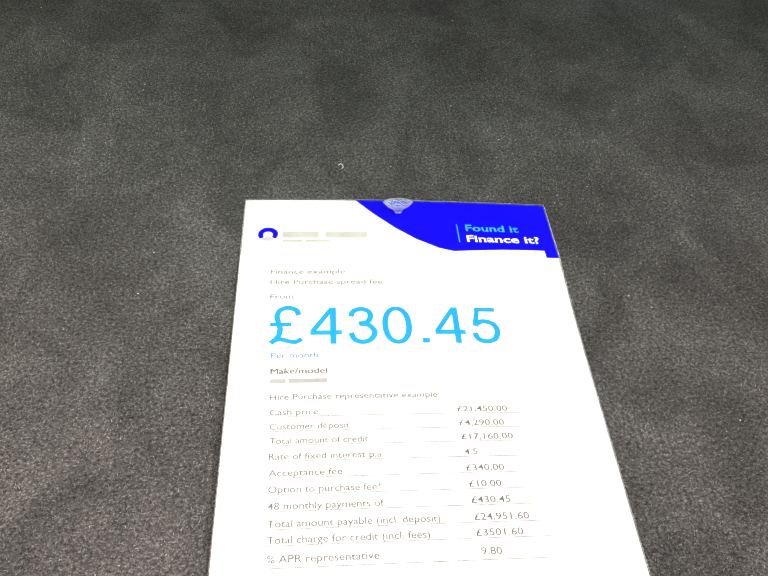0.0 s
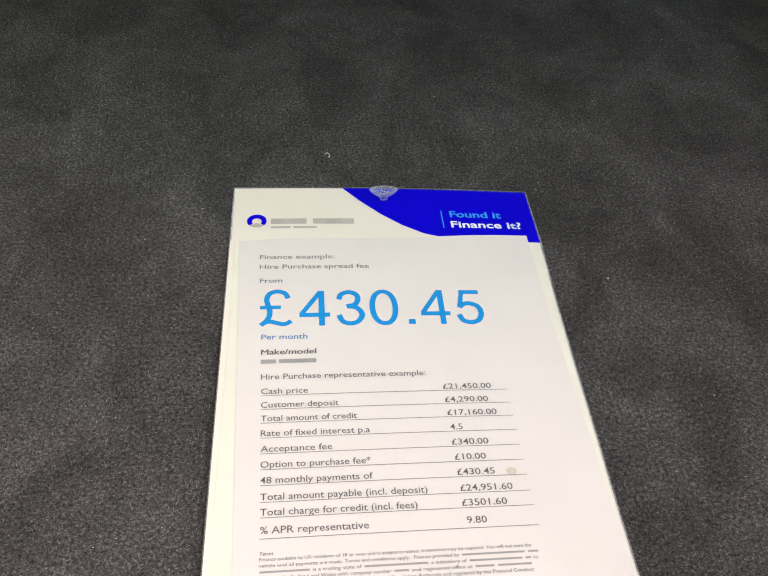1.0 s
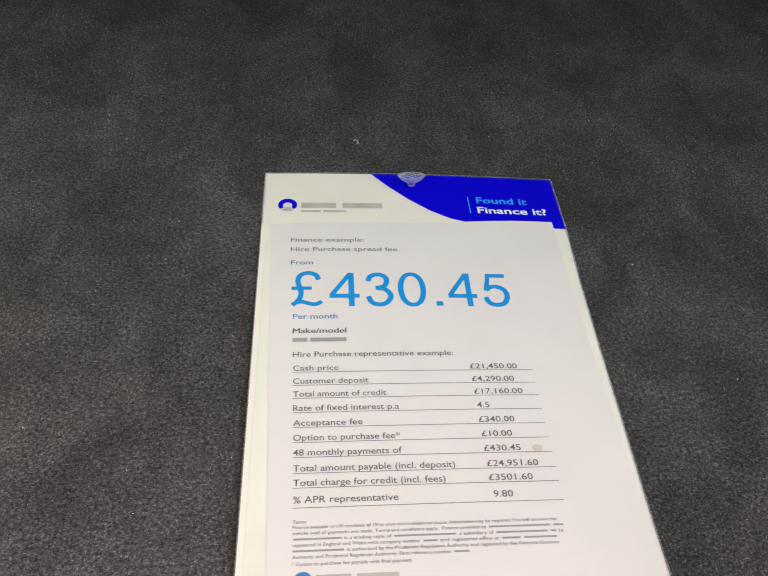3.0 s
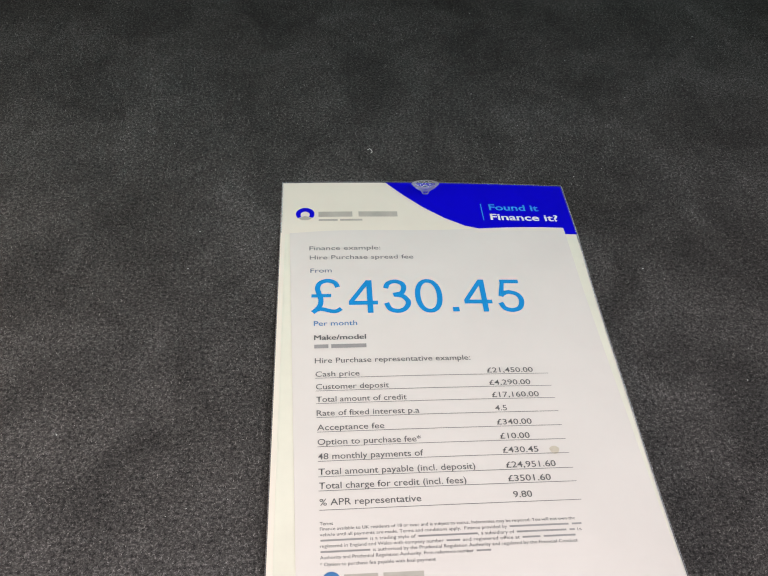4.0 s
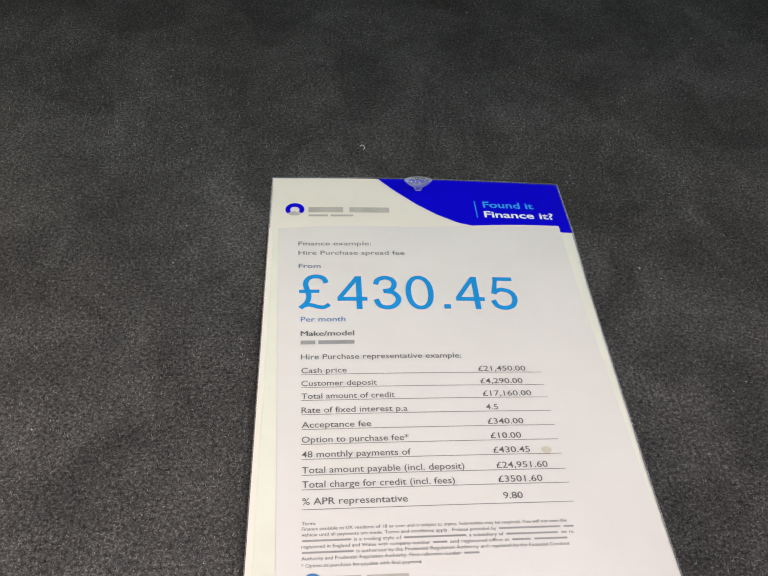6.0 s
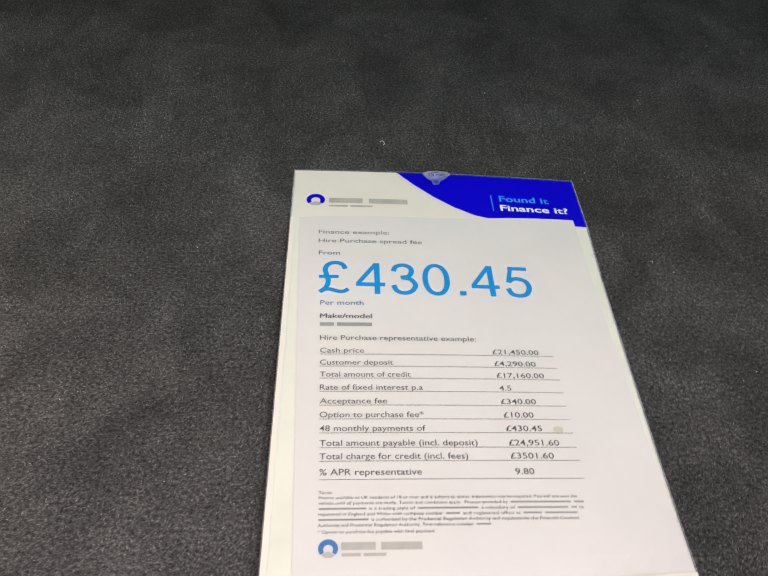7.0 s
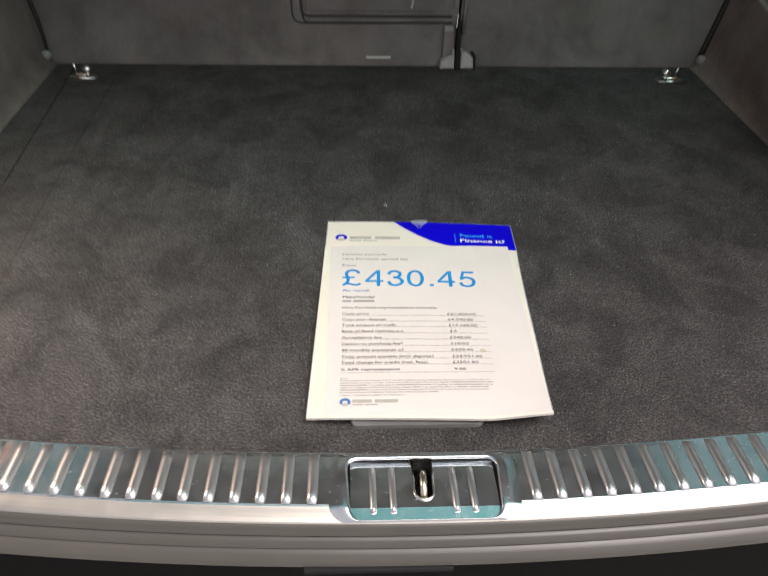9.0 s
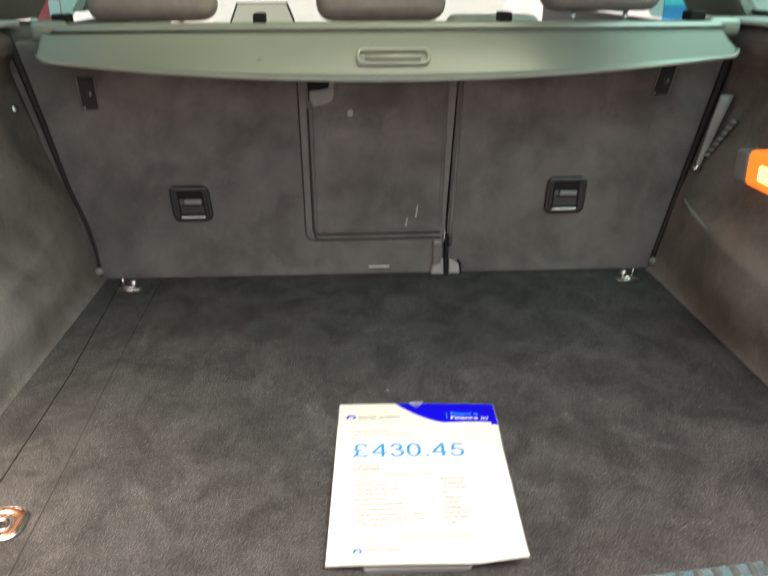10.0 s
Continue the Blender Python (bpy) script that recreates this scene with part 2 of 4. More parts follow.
CONCRETE = plain("concrete", (0.5, 0.49, 0.46), 0.85, 0, 0.3, 0.2, 1.5, 0.002, 80)
RED = plain("red_panel", (0.85, 0.1, 0.13), 0.4)
SIGN_CYAN = plain("sign_cyan", (0.12, 0.78, 0.86), 0.4)
SIGN_BLUE = plain("sign_blue", (0.04, 0.36, 0.78), 0.4)
LINT = plain("lint", (0.7, 0.7, 0.68), 0.9)


# ---- building helpers ----
def link(name, bm, material, parent=None, label="", smooth=False):
    me = bpy.data.meshes.new(name)
    bm.normal_update()
    bm.to_mesh(me)
    bm.free()
    me.materials.append(material)
    if smooth:
        me.shade_smooth()
    ob = new(name, me)
    if parent:
        ob.parent = parent
    if label:
        ob["label"] = label
    return ob


def part(name, bm, material, parent, label="", smooth=False):
    return link(name, bm, material, parent, label, smooth)


def thing(name, at, label, category, group="", kind="", m=None):
    e = new(name)
    e.empty_display_size = 0.05
    e.matrix_world = m if m is not None else Matrix.Translation(at)
    return tagged(e, label, category, group, kind)


def block(x0, x1, y0, y1, z0, z1, r=0.0, seg=2, bm=None):
    bm = bm or bmesh.new()
    vs = [bm.verts.new((x, y, z)) for x in (x0, x1) for y in (y0, y1) for z in (z0, z1)]
    fs = [bm.faces.new([vs[i] for i in q]) for q in ((0, 1, 3, 2), (4, 6, 7, 5), (0, 4, 5, 1), (2, 3, 7, 6), (0, 2, 6, 4), (1, 5, 7, 3))]
    if r:
        es = {e for f in fs for e in f.edges}
        bmesh.ops.bevel(bm, geom=list(es), offset=r, segments=seg, affect="EDGES", profile=0.5)
    return bm


def prism(outline, z0, z1, r=0.0, seg=2):
    """A plate with an outline in x and y."""
    bm = bmesh.new()
    a = [bm.verts.new((x, y, z0)) for x, y in outline]
    b = [bm.verts.new((x, y, z1)) for x, y in outline]
    n = len(outline)
    bm.faces.new(a[::-1])
    top = bm.faces.new(b)
    for i in range(n):
        bm.faces.new((a[i], a[(i + 1) % n], b[(i + 1) % n], b[i]))
    if r:
        bmesh.ops.bevel(bm, geom=list(top.edges), offset=r, segments=seg, affect="EDGES", profile=0.5)
    return bm


def rounded(w, h, r, n=5, cx=0.0, cy=0.0):
    pts = []
    for sx, sy, a0 in ((1, 1, 0), (-1, 1, 90), (-1, -1, 180), (1, -1, 270)):
        for k in range(n + 1):
            a = radians(a0 + 90 * k / n)
            pts.append((cx + sx * (w / 2 - r) + r * math.cos(a), cy + sy * (h / 2 - r) + r * math.sin(a)))
    return pts


def tube(points, r, sides=10, closed=False, bm=None):
    bm = bm or bmesh.new()
    pts = [Vector(p) for p in points]
    n, rings, up = len(pts), [], None
    for i, p in enumerate(pts):
        d = (pts[(i + 1) % n] - pts[i - 1]) if closed else (pts[min(i + 1, n - 1)] - pts[max(i - 1, 0)])
        d.normalize()
        if up is None:
            up = d.orthogonal().normalized()
        up = (up - d * up.dot(d)).normalized()
        side = d.cross(up)
        rr = r[i] if isinstance(r, (list, tuple)) else r
        rings.append([bm.verts.new(p + rr * (math.cos(2 * math.pi * k / sides) * up + math.sin(2 * math.pi * k / sides) * side)) for k in range(sides)])
    for i in range(n if closed else n - 1):
        a, b = rings[i], rings[(i + 1) % n]
        for k in range(sides):
            bm.faces.new((a[k], a[(k + 1) % sides], b[(k + 1) % sides], b[k]))
    if not closed:
        bm.faces.new(rings[0][::-1])
        bm.faces.new(rings[-1])
    return bm


def lathe(profile, sides=32):
    bm = bmesh.new()
    rings = [[bm.verts.new((r * math.cos(2 * math.pi * k / sides), r * math.sin(2 * math.pi * k / sides), z)) for k in range(sides)] for r, z in profile]
    for a, b in zip(rings, rings[1:]):
        for k in range(sides):
            bm.faces.new((a[k], a[(k + 1) % sides], b[(k + 1) % sides], b[k]))
    return bm


def sheet(f, us, vs, thick=None):
    """A surface of f(u, v); thick: a shift (vector) to a second, closed side."""
    bm = bmesh.new()
    g = [[bm.verts.new(f(u, v)) for v in vs] for u in us]
    for i in range(len(us) - 1):
        for j in range(len(vs) - 1):
            bm.faces.new((g[i][j], g[i + 1][j], g[i + 1][j + 1], g[i][j + 1]))
    if thick:
        t = Vector(thick)
        h = [[bm.verts.new(p.co + t) for p in row] for row in g]
        for i in range(len(us) - 1):
            for j in range(len(vs) - 1):
                bm.faces.new((h[i][j + 1], h[i + 1][j + 1], h[i + 1][j], h[i][j]))
        for i in range(len(us) - 1):
            bm.faces.new((g[i + 1][0], g[i][0], h[i][0], h[i + 1][0]))
            bm.faces.new((g[i][-1], g[i + 1][-1], h[i + 1][-1], h[i][-1]))
        for j in range(len(vs) - 1):
            bm.faces.new((g[0][j], g[0][j + 1], h[0][j + 1], h[0][j]))
            bm.faces.new((g[-1][j + 1], g[-1][j], h[-1][j], h[-1][j + 1]))
    bmesh.ops.recalc_face_normals(bm, faces=bm.faces)
    return bm


def steps(a, b, n):
    return [a + (b - a) * i / n for i in range(n + 1)]


def lerp(table, x):
    for (a, p), (b, q) in zip(table, table[1:]):
        if x <= b:
            return p + (q - p) * max(0.0, x - a) / (b - a)
    return table[-1][1]


# ---- ground and the outside ----
ground = link("ground", block(-2500, 2500, -2500, 2500, -0.95, -0.78), CONCRETE)
tagged(ground, "pale concrete ground under and behind the car", "ground", kind="structure")
RED_AT = Vector((-1.985, 4.73, 0.46))
red_sign = thing("sign_board", RED_AT, "red sign board with a white mark standing outside the car", "sign")
part("panel", block(-0.08, 0.08, -0.01, 0.01, -0.25, 0.3, 0.004), RED, red_sign)
part("mark", prism(rounded(0.07, 0.12, 0.02, 4), 0, 0.004), WHITE_INK, red_sign).matrix_basis = pose(0.045, -0.011, -0.02, 90)
part("post", block(-0.02, 0.02, 0.0, 0.03, -1.24, -0.25, 0.003), GREY_PLASTIC, red_sign)

blue_sign = thing("sign_board", (2.33, 5.0, 0.42), "blue sign board standing outside the car", "sign")
part("panel", block(-0.14, 0.14, -0.01, 0.01, -0.2, 0.3, 0.004), SIGN_CYAN, blue_sign)
part("mark", block(-0.14, 0.14, -0.014, -0.008, -0.2, 0.02, 0.002), SIGN_BLUE, blue_sign)
part("post", block(-0.02, 0.02, 0.01, 0.04, -1.2, -0.2, 0.003), GREY_PLASTIC, blue_sign)

# ---- boot floor ----
SILL_BEND = 0.17


def sill_y(x, y):
    return y + SILL_BEND * x * x


def floor_edge(xa, xb, n=24):
    return [(x, sill_y(x, -0.026)) for x in steps(xa, xb, n)]


underlay = link("floor_base", block(-0.74, 0.74, -0.02, 1.1, -0.08, -0.022), RUBBER)
tagged(underlay, "dark base under the carpeted boot floor", "floor", kind="structure")


def carpet_panel(name, outline, label):
    ob = link(name, prism(outline, -0.022, 0.0, 0.0016, 2), CARPET)
    return tagged(ob, label, "floor", kind="structure")


carpet_panel("floor", floor_edge(-0.4598, 0.5352) + [(0.5532, 0.295), (0.5722, 0.523), (0.5912, 0.84), (0.6012, 1.02), (-0.49, 1.02), (-0.4802, 0.58), (-0.466, 0.225)], "charcoal grey felt carpet on the flat boot floor")
carpet_panel("floor_strip_left", [(-0.5295, sill_y(0.53, -0.026)), (-0.461, sill_y(0.46, -0.026)), (-0.467, 0.225), (-0.4811, 0.58), (-0.4908, 1.02), (-0.5775, 1.02), (-0.57, 0.8645), (-0.5465, 0.494), (-0.5415, 0.2)], "narrow charcoal carpet strip beside the boot floor panel")
carpet_panel("floor_margin_left", [(-0.66, 0.03), (-0.5315, sill_y(0.53, -0.026)), (-0.5435, 0.2), (-0.5487, 0.494), (-0.5724, 0.8645), (-0.58, 1.02), (-0.66, 1.02)], "charcoal carpet margin at the foot of the side trim")
carpet_panel("floor_margin_right", [(0.5372, sill_y(0.5372, -0.026)), (0.66, 0.03), (0.66, 1.02), (0.6028, 1.02), (0.5928, 0.84), (0.5738, 0.523), (0.5548, 0.295)], "charcoal carpet margin at the foot of the side trim")

for name, r, line in (
    ("seam_outer", (0.0016, 0.0016, 0.0014, 0.0012, 0.001), [(-0.531, 0.02), (-0.5441, 0.2), (-0.5491, 0.494), (-0.5726, 0.8645), (-0.58, 0.96)]),
    ("seam_inner", (0.0015, 0.0015, 0.0012, 0.0004), [(-0.4612, 0.012), (-0.4673, 0.225), (-0.474, 0.4), (-0.4812, 0.58)]),
    ("seam_right", (0.0012, 0.0014, 0.0012, 0.001), [(0.5545, 0.295), (0.5735, 0.523), (0.5925, 0.84), (0.6, 0.95)]),
):
    seam = link(f"trim_{name}", tube([(x, y, -0.0014) for x, y in line], list(r), 8), SEAL, smooth=True)
    tagged(seam, "dark seam between the carpet panels", "seam", kind="structure")

# ---- side trims ----
WALL = [(0.0, 0.611), (0.003, 0.616), (0.008, 0.621), (0.016, 0.626), (0.028, 0.632), (0.06, 0.642), (0.1, 0.654), (0.13, 0.663), (0.15, 0.669), (0.17, 0.676), (0.2, 0.689), (0.24, 0.706), (0.277, 0.721), (0.33, 0.745), (0.38, 0.767), (0.43, 0.78), (0.46, 0.78), (0.478, 0.765), (0.505, 0.765), (0.52, 0.78), (0.527, 0.8), (0.53, 0.88)]


def wall_point(side, y, s):
    """s runs up the profile by its index; the wheel arch swells inwards towards the tailgate."""
    i = min(int(s), len(WALL) - 2)
    k = s - i
    z = WALL[i][0] + (WALL[i + 1][0] - WALL[i][0]) * k
    x = WALL[i][1] + (WALL[i + 1][1] - WALL[i][1]) * k
    arch = min(1.0, max(0.0, (0.95 - y) / 0.3))
    arch = arch * arch * (3 - 2 * arch)
    top = 0.15 - 0.05 * (0.95 - y)
    low = 1.0 if z < top else math.exp(-((z - top) / 0.02) ** 2)
    x -= 0.022 * arch * low * min(1.0, z / 0.07)
    x += 0.012 * max(0.0, 0.75 - y) * math.sin(6.0 * y + side) * min(1.0, z / 0.1)
    return (side * x, y, z)


for side, name in ((-1, "wall_left"), (1, "wall_right")):
    bm = sheet(lambda y, s: wall_point(side, y, s), steps(0.03, 1.35, 60), steps(0, len(WALL) - 1, 90), (side * 0.02, 0, 0))
    ob = link(name, bm, SIDE_FELT, smooth=True)
    tagged(ob, "grey felt-covered side trim with a wheel arch crease", "side trim", kind="structure")

# body above the trims: roof, pillars, window glass
ROOF = 0.84


def roof_z(x, y):
    return ROOF + 0.03 * (1 - (x / 0.75) ** 2) + 0.05 * min(1.0, max(0.0, y - 0.1))


for k, (xa, xb, ya, yb) in enumerate(((-0.638, 0.638, 0.22, 0.74), (-0.638, -0.42, 0.74, 1.95), (0.42, 0.638, 0.74, 1.95), (-0.638, 0.638, 1.95, 3.0))):
    roof = link(f"ceiling_{k + 1}", sheet(lambda x, y: (x, y, roof_z(x, y)), steps(xa, xb, 10), steps(ya, yb, 8), (0, 0, 0.04)), HEADLINER, smooth=True)
    tagged(roof, "dark cloth headliner of the car", "ceiling", kind="structure")
sunroof = link("window_roof", sheet(lambda x, y: (x, y, roof_z(x, y) + 0.02), steps(-0.42, 0.42, 2), steps(0.74, 1.95, 2)), ROOF_GLASS)
tagged(sunroof, "pale green glass sunroof over the rear seats", "sunroof", kind="structure")
for side, word in ((-1, "left"), (1, "right")):
    for k, (ya, yb) in enumerate(((0.1, 0.3), (1.17, 1.5), (1.86, 2.1))):
        f = lambda y, s: (side * (0.87 - 0.225 * s), y + 0.1 * s * (k == 0), 0.53 + 0.35 * s)
        pl = link(f"wall_pillar_{word}_{k + 1}", sheet(f, steps(ya, yb, 4), steps(0, 1, 6), (side * 0.03, 0, 0)), PILLAR)
        tagged(pl, "grey trimmed window pillar of the car", "pillar", kind="structure")
    qt = link(f"wall_header_{word}", sheet(lambda y, s: (side * (0.885 - 0.245 * s), y, 0.535 + 0.345 * s), steps(0.3, 1.18, 4), steps(0.975, 1.0, 2), (side * 0.02, 0, 0)), HEADLINER)
    tagged(qt, "cloth trim above the quarter window", "trim", kind="structure")
    qp = link(f"wall_quarter_{word}", sheet(lambda y, s: (side * (0.885 - 0.245 * s), y, 0.535 + 0.345 * s), steps(0.3, 1.18, 4), steps(0, 0.05, 4), (side * 0.02, 0, 0)), GREY_PLASTIC)
    tagged(qp, "grey plastic trim below the quarter window", "trim", kind="structure")
    lg = link(f"trim_ledge_{word}", block(*sorted((side * 0.772, side * 0.884)), 0.3, 1.12, 0.5305, 0.5405, 0.004), LEDGE)
    tagged(lg, "grey plastic ledge along the side trim", "ledge", kind="structure")
    for k, (ya, yb, top) in enumerate(((0.05, 1.13, 0.53), (1.13, 3.2, 0.5))):
        wl_ = link(f"wall_lower_{word}_{k + 1}", block(*sorted((side * 0.885, side * 0.915)), ya, yb, -0.5, top), BLACK_PLASTIC)
        tagged(wl_, "dark body side below the windows", "car body", kind="structure")
    for k, (ya, yb) in enumerate(((0.32, 1.17), (1.5, 1.86), (2.1, 2.9))):
        s0, s1 = (0.05, 0.975) if k == 0 else (-0.08, 1.0)
        f = lambda y, s: (side * (0.885 - 0.245 * s), y, 0.535 + 0.345 * s)
        gl = link(f"window_{word}_{k + 1}", sheet(f, steps(ya, yb, 2), steps(s0, s1, 2)), QUARTER_GLASS if k == 0 else GLASS)
        tagged(gl, "teal tinted side window of the car", "window", kind="structure")
screen = link("window_front", sheet(lambda x, s: (x, 3.4 - 0.5 * s, 0.42 + 0.47 * s), steps(-0.72, 0.72, 2), steps(0, 1, 2)), WINDSCREEN)
tagged(screen, "clear windscreen with bright daylight behind it", "windscreen", kind="structure")
front = link("wall_front", block(-0.9, 0.9, 2.7, 3.5, -0.5, 0.36, 0.04), BLACK_PLASTIC)
tagged(front, "dark dashboard under the windscreen", "dashboard", kind="structure")
cabin = link("floor_cabin", block(-0.9, 0.9, 1.15, 3.2, -0.55, -0.5), HEADLINER)
tagged(cabin, "dark cabin floor of the car", "floor", kind="structure")

rear_glass = link("window_rear", sheet(lambda x, y: (x, y, 0.9 - 0.12 * y), steps(-0.6, 0.6, 2), steps(0.0, 0.22, 2)), REAR_GLASS)
tagged(rear_glass, "teal tinted glass at the rear edge of the roof", "window", kind="structure")

# ---- chrome sill plate ----
sill = thing("sill_plate", (0, -0.06, 0), "polished ribbed steel sill plate at the boot edge", "sill plate")
BACK = [(-0.0235, -0.004), (-0.0242, 0.0002), (-0.0252, 0.0009), (-0.0262, 0.001), (-0.03, 0.0008)]
PLATE = [(-0.03, 0.0008), (-0.056, 0.0008), (-0.0815, 0.0006), (-0.0835, 0.0)]
BAND = [(-0.0835, 0.0), (-0.0852, -0.0007), (-0.0885, -0.0019), (-0.0922, -0.0034), (-0.0955, -0.0052)]
LIP = [(-0.0955, -0.0052), (-0.0965, -0.0062), (-0.0968, -0.012)]


def plate(xa, xb, n, prof):
    return sheet(lambda x, k: (x, sill_y(x, prof[k][0]) + 0.06, prof[k][1]), steps(xa, xb, n), range(len(prof)), (0, 0, -0.0012))


part("back_edge", plate(-0.6, 0.6, 120, BACK), STEEL, sill)
part("plate", plate(-0.6, -0.066, 90, PLATE), STEEL, sill)
part("plate", plate(0.066, 0.6, 90, PLATE), STEEL, sill)
part("band", plate(-0.6, -0.066, 90, BAND), BAND_STEEL, sill, "bright sloping front band")
part("band", plate(0.066, 0.6, 90, BAND), BAND_STEEL, sill, "bright sloping front band")
part("front_lip", plate(-0.6, 0.6, 120, LIP), BAND_STEEL, sill)

def rib_mesh():
    """One rounded rib, blunt at its front end."""
    bm = bmesh.new()
    rows = []
    for k in range(11):
        s = k / 10
        y = 0.027 - 0.0545 * s
        h = 0.0036 * min(1.0, (1 - s) / 0.06 + 0.12) * min(1.0, s / 0.05 + 0.15)
        w = 0.0046 * (1.0 if s < 0.95 else 0.8)
        rows.append([bm.verts.new((w * math.sin(a), y, 0.0004 + h * math.cos(a))) for a in steps(-math.pi / 2, math.pi / 2, 8)])
    for a, b in zip(rows, rows[1:]):
        for i in range(8):
            bm.faces.new((a[i], b[i], b[i + 1], a[i + 1]))
    bm.faces.new(rows[-1][::-1])
    bmesh.ops.recalc_face_normals(bm, faces=bm.faces)
    return bm


first_rib = part("rib", rib_mesh(), RIB_STEEL, sill, smooth=True)
rib_spots = [sgn * (0.0962 + 0.02182 * i) for i in range(22) for sgn in (-1, 1)]
for i, x in enumerate(rib_spots):
    ob = first_rib if i == 0 else new("rib", first_rib.data)
    ob.parent = sill
    lean = -0.34 * x
    ob.matrix_basis = Matrix.Translation((x, sill_y(x, -0.0545) + 0.06, 0.0006)) @ Matrix.Rotation(math.atan(0.1 * x), 4, "Z")

# latch pan with its rim, small ribs, slot and striker
latch = thing("boot_latch", (0, -0.064, -0.01), "boot lock striker in a recessed chrome pan", "latch")
LO = Matrix.Translation((0, 0.064, 0.01))


def ring_point(half, back, front, r, z, k):
    """A point of a rounded ring round the pan; its front follows the slope of the band."""
    pts = rounded(2 * half, front - back, r, 8, 0.0, (front + back) / 2)
    x, y = pts[k % len(pts)]
    return Vector((x * (1.0 + 0.9 * (y + 0.0635)), y, z - 0.4 * max(0.0, -0.0835 - y)))


# the pressed surround: from the plate up to a soft crest, then down into the pan
RINGS = [(0.0835, -0.0962, -0.0258, 0.016, 0.0009), (0.08, -0.0962, -0.0268, 0.015, 0.0013), (0.0745, -0.0962, -0.0285, 0.0135, 0.0024), (0.0705, -0.096, -0.0302, 0.0125, 0.0031),
         (0.068, -0.0957, -0.0316, 0.0115, 0.0031), (0.0662, -0.0952, -0.0328, 0.011, 0.0024), (0.0652, -0.0947, -0.0332, 0.0105, 0.001), (0.0656, -0.0944, -0.0326, 0.0105, 0.0002)]
bm = bmesh.new()
count = len(rounded(1, 1, 0.1, 8))
loops = [[bm.verts.new(LO @ ring_point(*ring, k)) for k in range(count)] for ring in RINGS]
for p, q in zip(loops, loops[1:]):
    for k in range(count):
        bm.faces.new((p[k], p[(k + 1) % count], q[(k + 1) % count], q[k]))
bmesh.ops.recalc_face_normals(bm, faces=bm.faces)
part("rim", bm, STEEL, latch, "pressed steel surround of the pan", smooth=True)


def pan_z(y):
    return -0.0035 if y > -0.0815 else -0.0035 - 0.215 * (-0.0815 - y)


bm = bmesh.new()
xs, ys = steps(-0.064, 0.064, 62), steps(-0.0965, -0.0305, 36)
grid = {}
for i, x in enumerate(xs):
    for j, y in enumerate(ys):
        grid[i, j] = (x, y)
verts = {}
for i in range(len(xs) - 1):
    for j in range(len(ys) - 1):
        cx, cy = (xs[i] + xs[i + 1]) / 2, (ys[j] + ys[j + 1]) / 2
        if abs(cx) < 0.0085 and cy > -0.066:
            continue
        if abs(cx) < 0.0085 and (cx ** 2 + (cy + 0.066) ** 2) < 0.0085 ** 2:
            continue
        q = []
        for a, b in ((i, j), (i + 1, j), (i + 1, j + 1), (i, j + 1)):
            if (a, b) not in verts:
                x, y = grid[a, b]
                verts[a, b] = bm.verts.new((x, y, pan_z(y)))
            q.append(verts[a, b])
        bm.faces.new(q)
bm.transform(LO)
part("pan", bm, STEEL, latch)
slot = [(-0.0085, -0.031, -0.0032), (-0.0085, -0.066, -0.0032)] + [(-0.0085 * math.cos(a), -0.066 - 0.0085 * math.sin(a), -0.0032) for a in steps(0.2, math.pi - 0.2, 8)] + [(0.0085, -0.066, -0.0032), (0.0085, -0.031, -0.0032)]
bm = tube(slot, 0.0013, 8)
bm.transform(LO)
part("slot_edge", bm, BRIGHT, latch, smooth=True)
bm = block(-0.012, 0.012, -0.08, -0.026, -0.05, -0.03)
bm.transform(LO)
part("well", bm, RUBBER, latch)
bm = tube([(0, -0.036, -0.03), (0, -0.038, -0.012), (0, -0.044, -0.004), (0, -0.055, -0.0015), (0, -0.064, -0.004), (0, -0.069, -0.012), (0, -0.07, -0.03)], 0.0034, 12)
bm.transform(LO)
part("striker", bm, BRASS, latch, "worn brassy steel striker loop", smooth=True)
for x in (-0.0445, -0.0275, 0.0265, 0.0425):
    bm = tube([(x, -0.038, -0.005), (x, -0.041, -0.0038), (x, -0.083, -0.0038), (x, -0.0865, -0.0045)], [0.0016, 0.003, 0.003, 0.0026], 10)
    bm.transform(LO)
    part("rib", bm, RIB_STEEL, latch, smooth=True)

# trim below the plate, seal and bumper
TRIM = [(-0.093, -0.0055), (-0.0966, -0.0066), (-0.0984, -0.0082), (-0.0998, -0.0106), (-0.1009, -0.0134), (-0.1015, -0.0154), (-0.1, -0.0158), (-0.1, -0.0166), (-0.1028, -0.017), (-0.1048, -0.0186), (-0.1066, -0.0208),
        (-0.1081, -0.0232), (-0.1073, -0.0236), (-0.1073, -0.0242), (-0.1092, -0.0246), (-0.1125, -0.0276), (-0.115, -0.0303), (-0.1168, -0.0328), (-0.1176, -0.0348), (-0.117, -0.0364), (-0.112, -0.04), (-0.1, -0.046)]
rear_trim = link("rear_trim", sheet(lambda x, k: (x, sill_y(x, TRIM[k][0]), TRIM[k][1]), steps(-0.75, 0.75, 80), range(len(TRIM))), TRIM_PLASTIC, smooth=True)
rear_trim.data.set_sharp_from_angle(angle=radians(38))
tagged(rear_trim, "grey plastic trim below the sill plate", "trim", kind="structure")
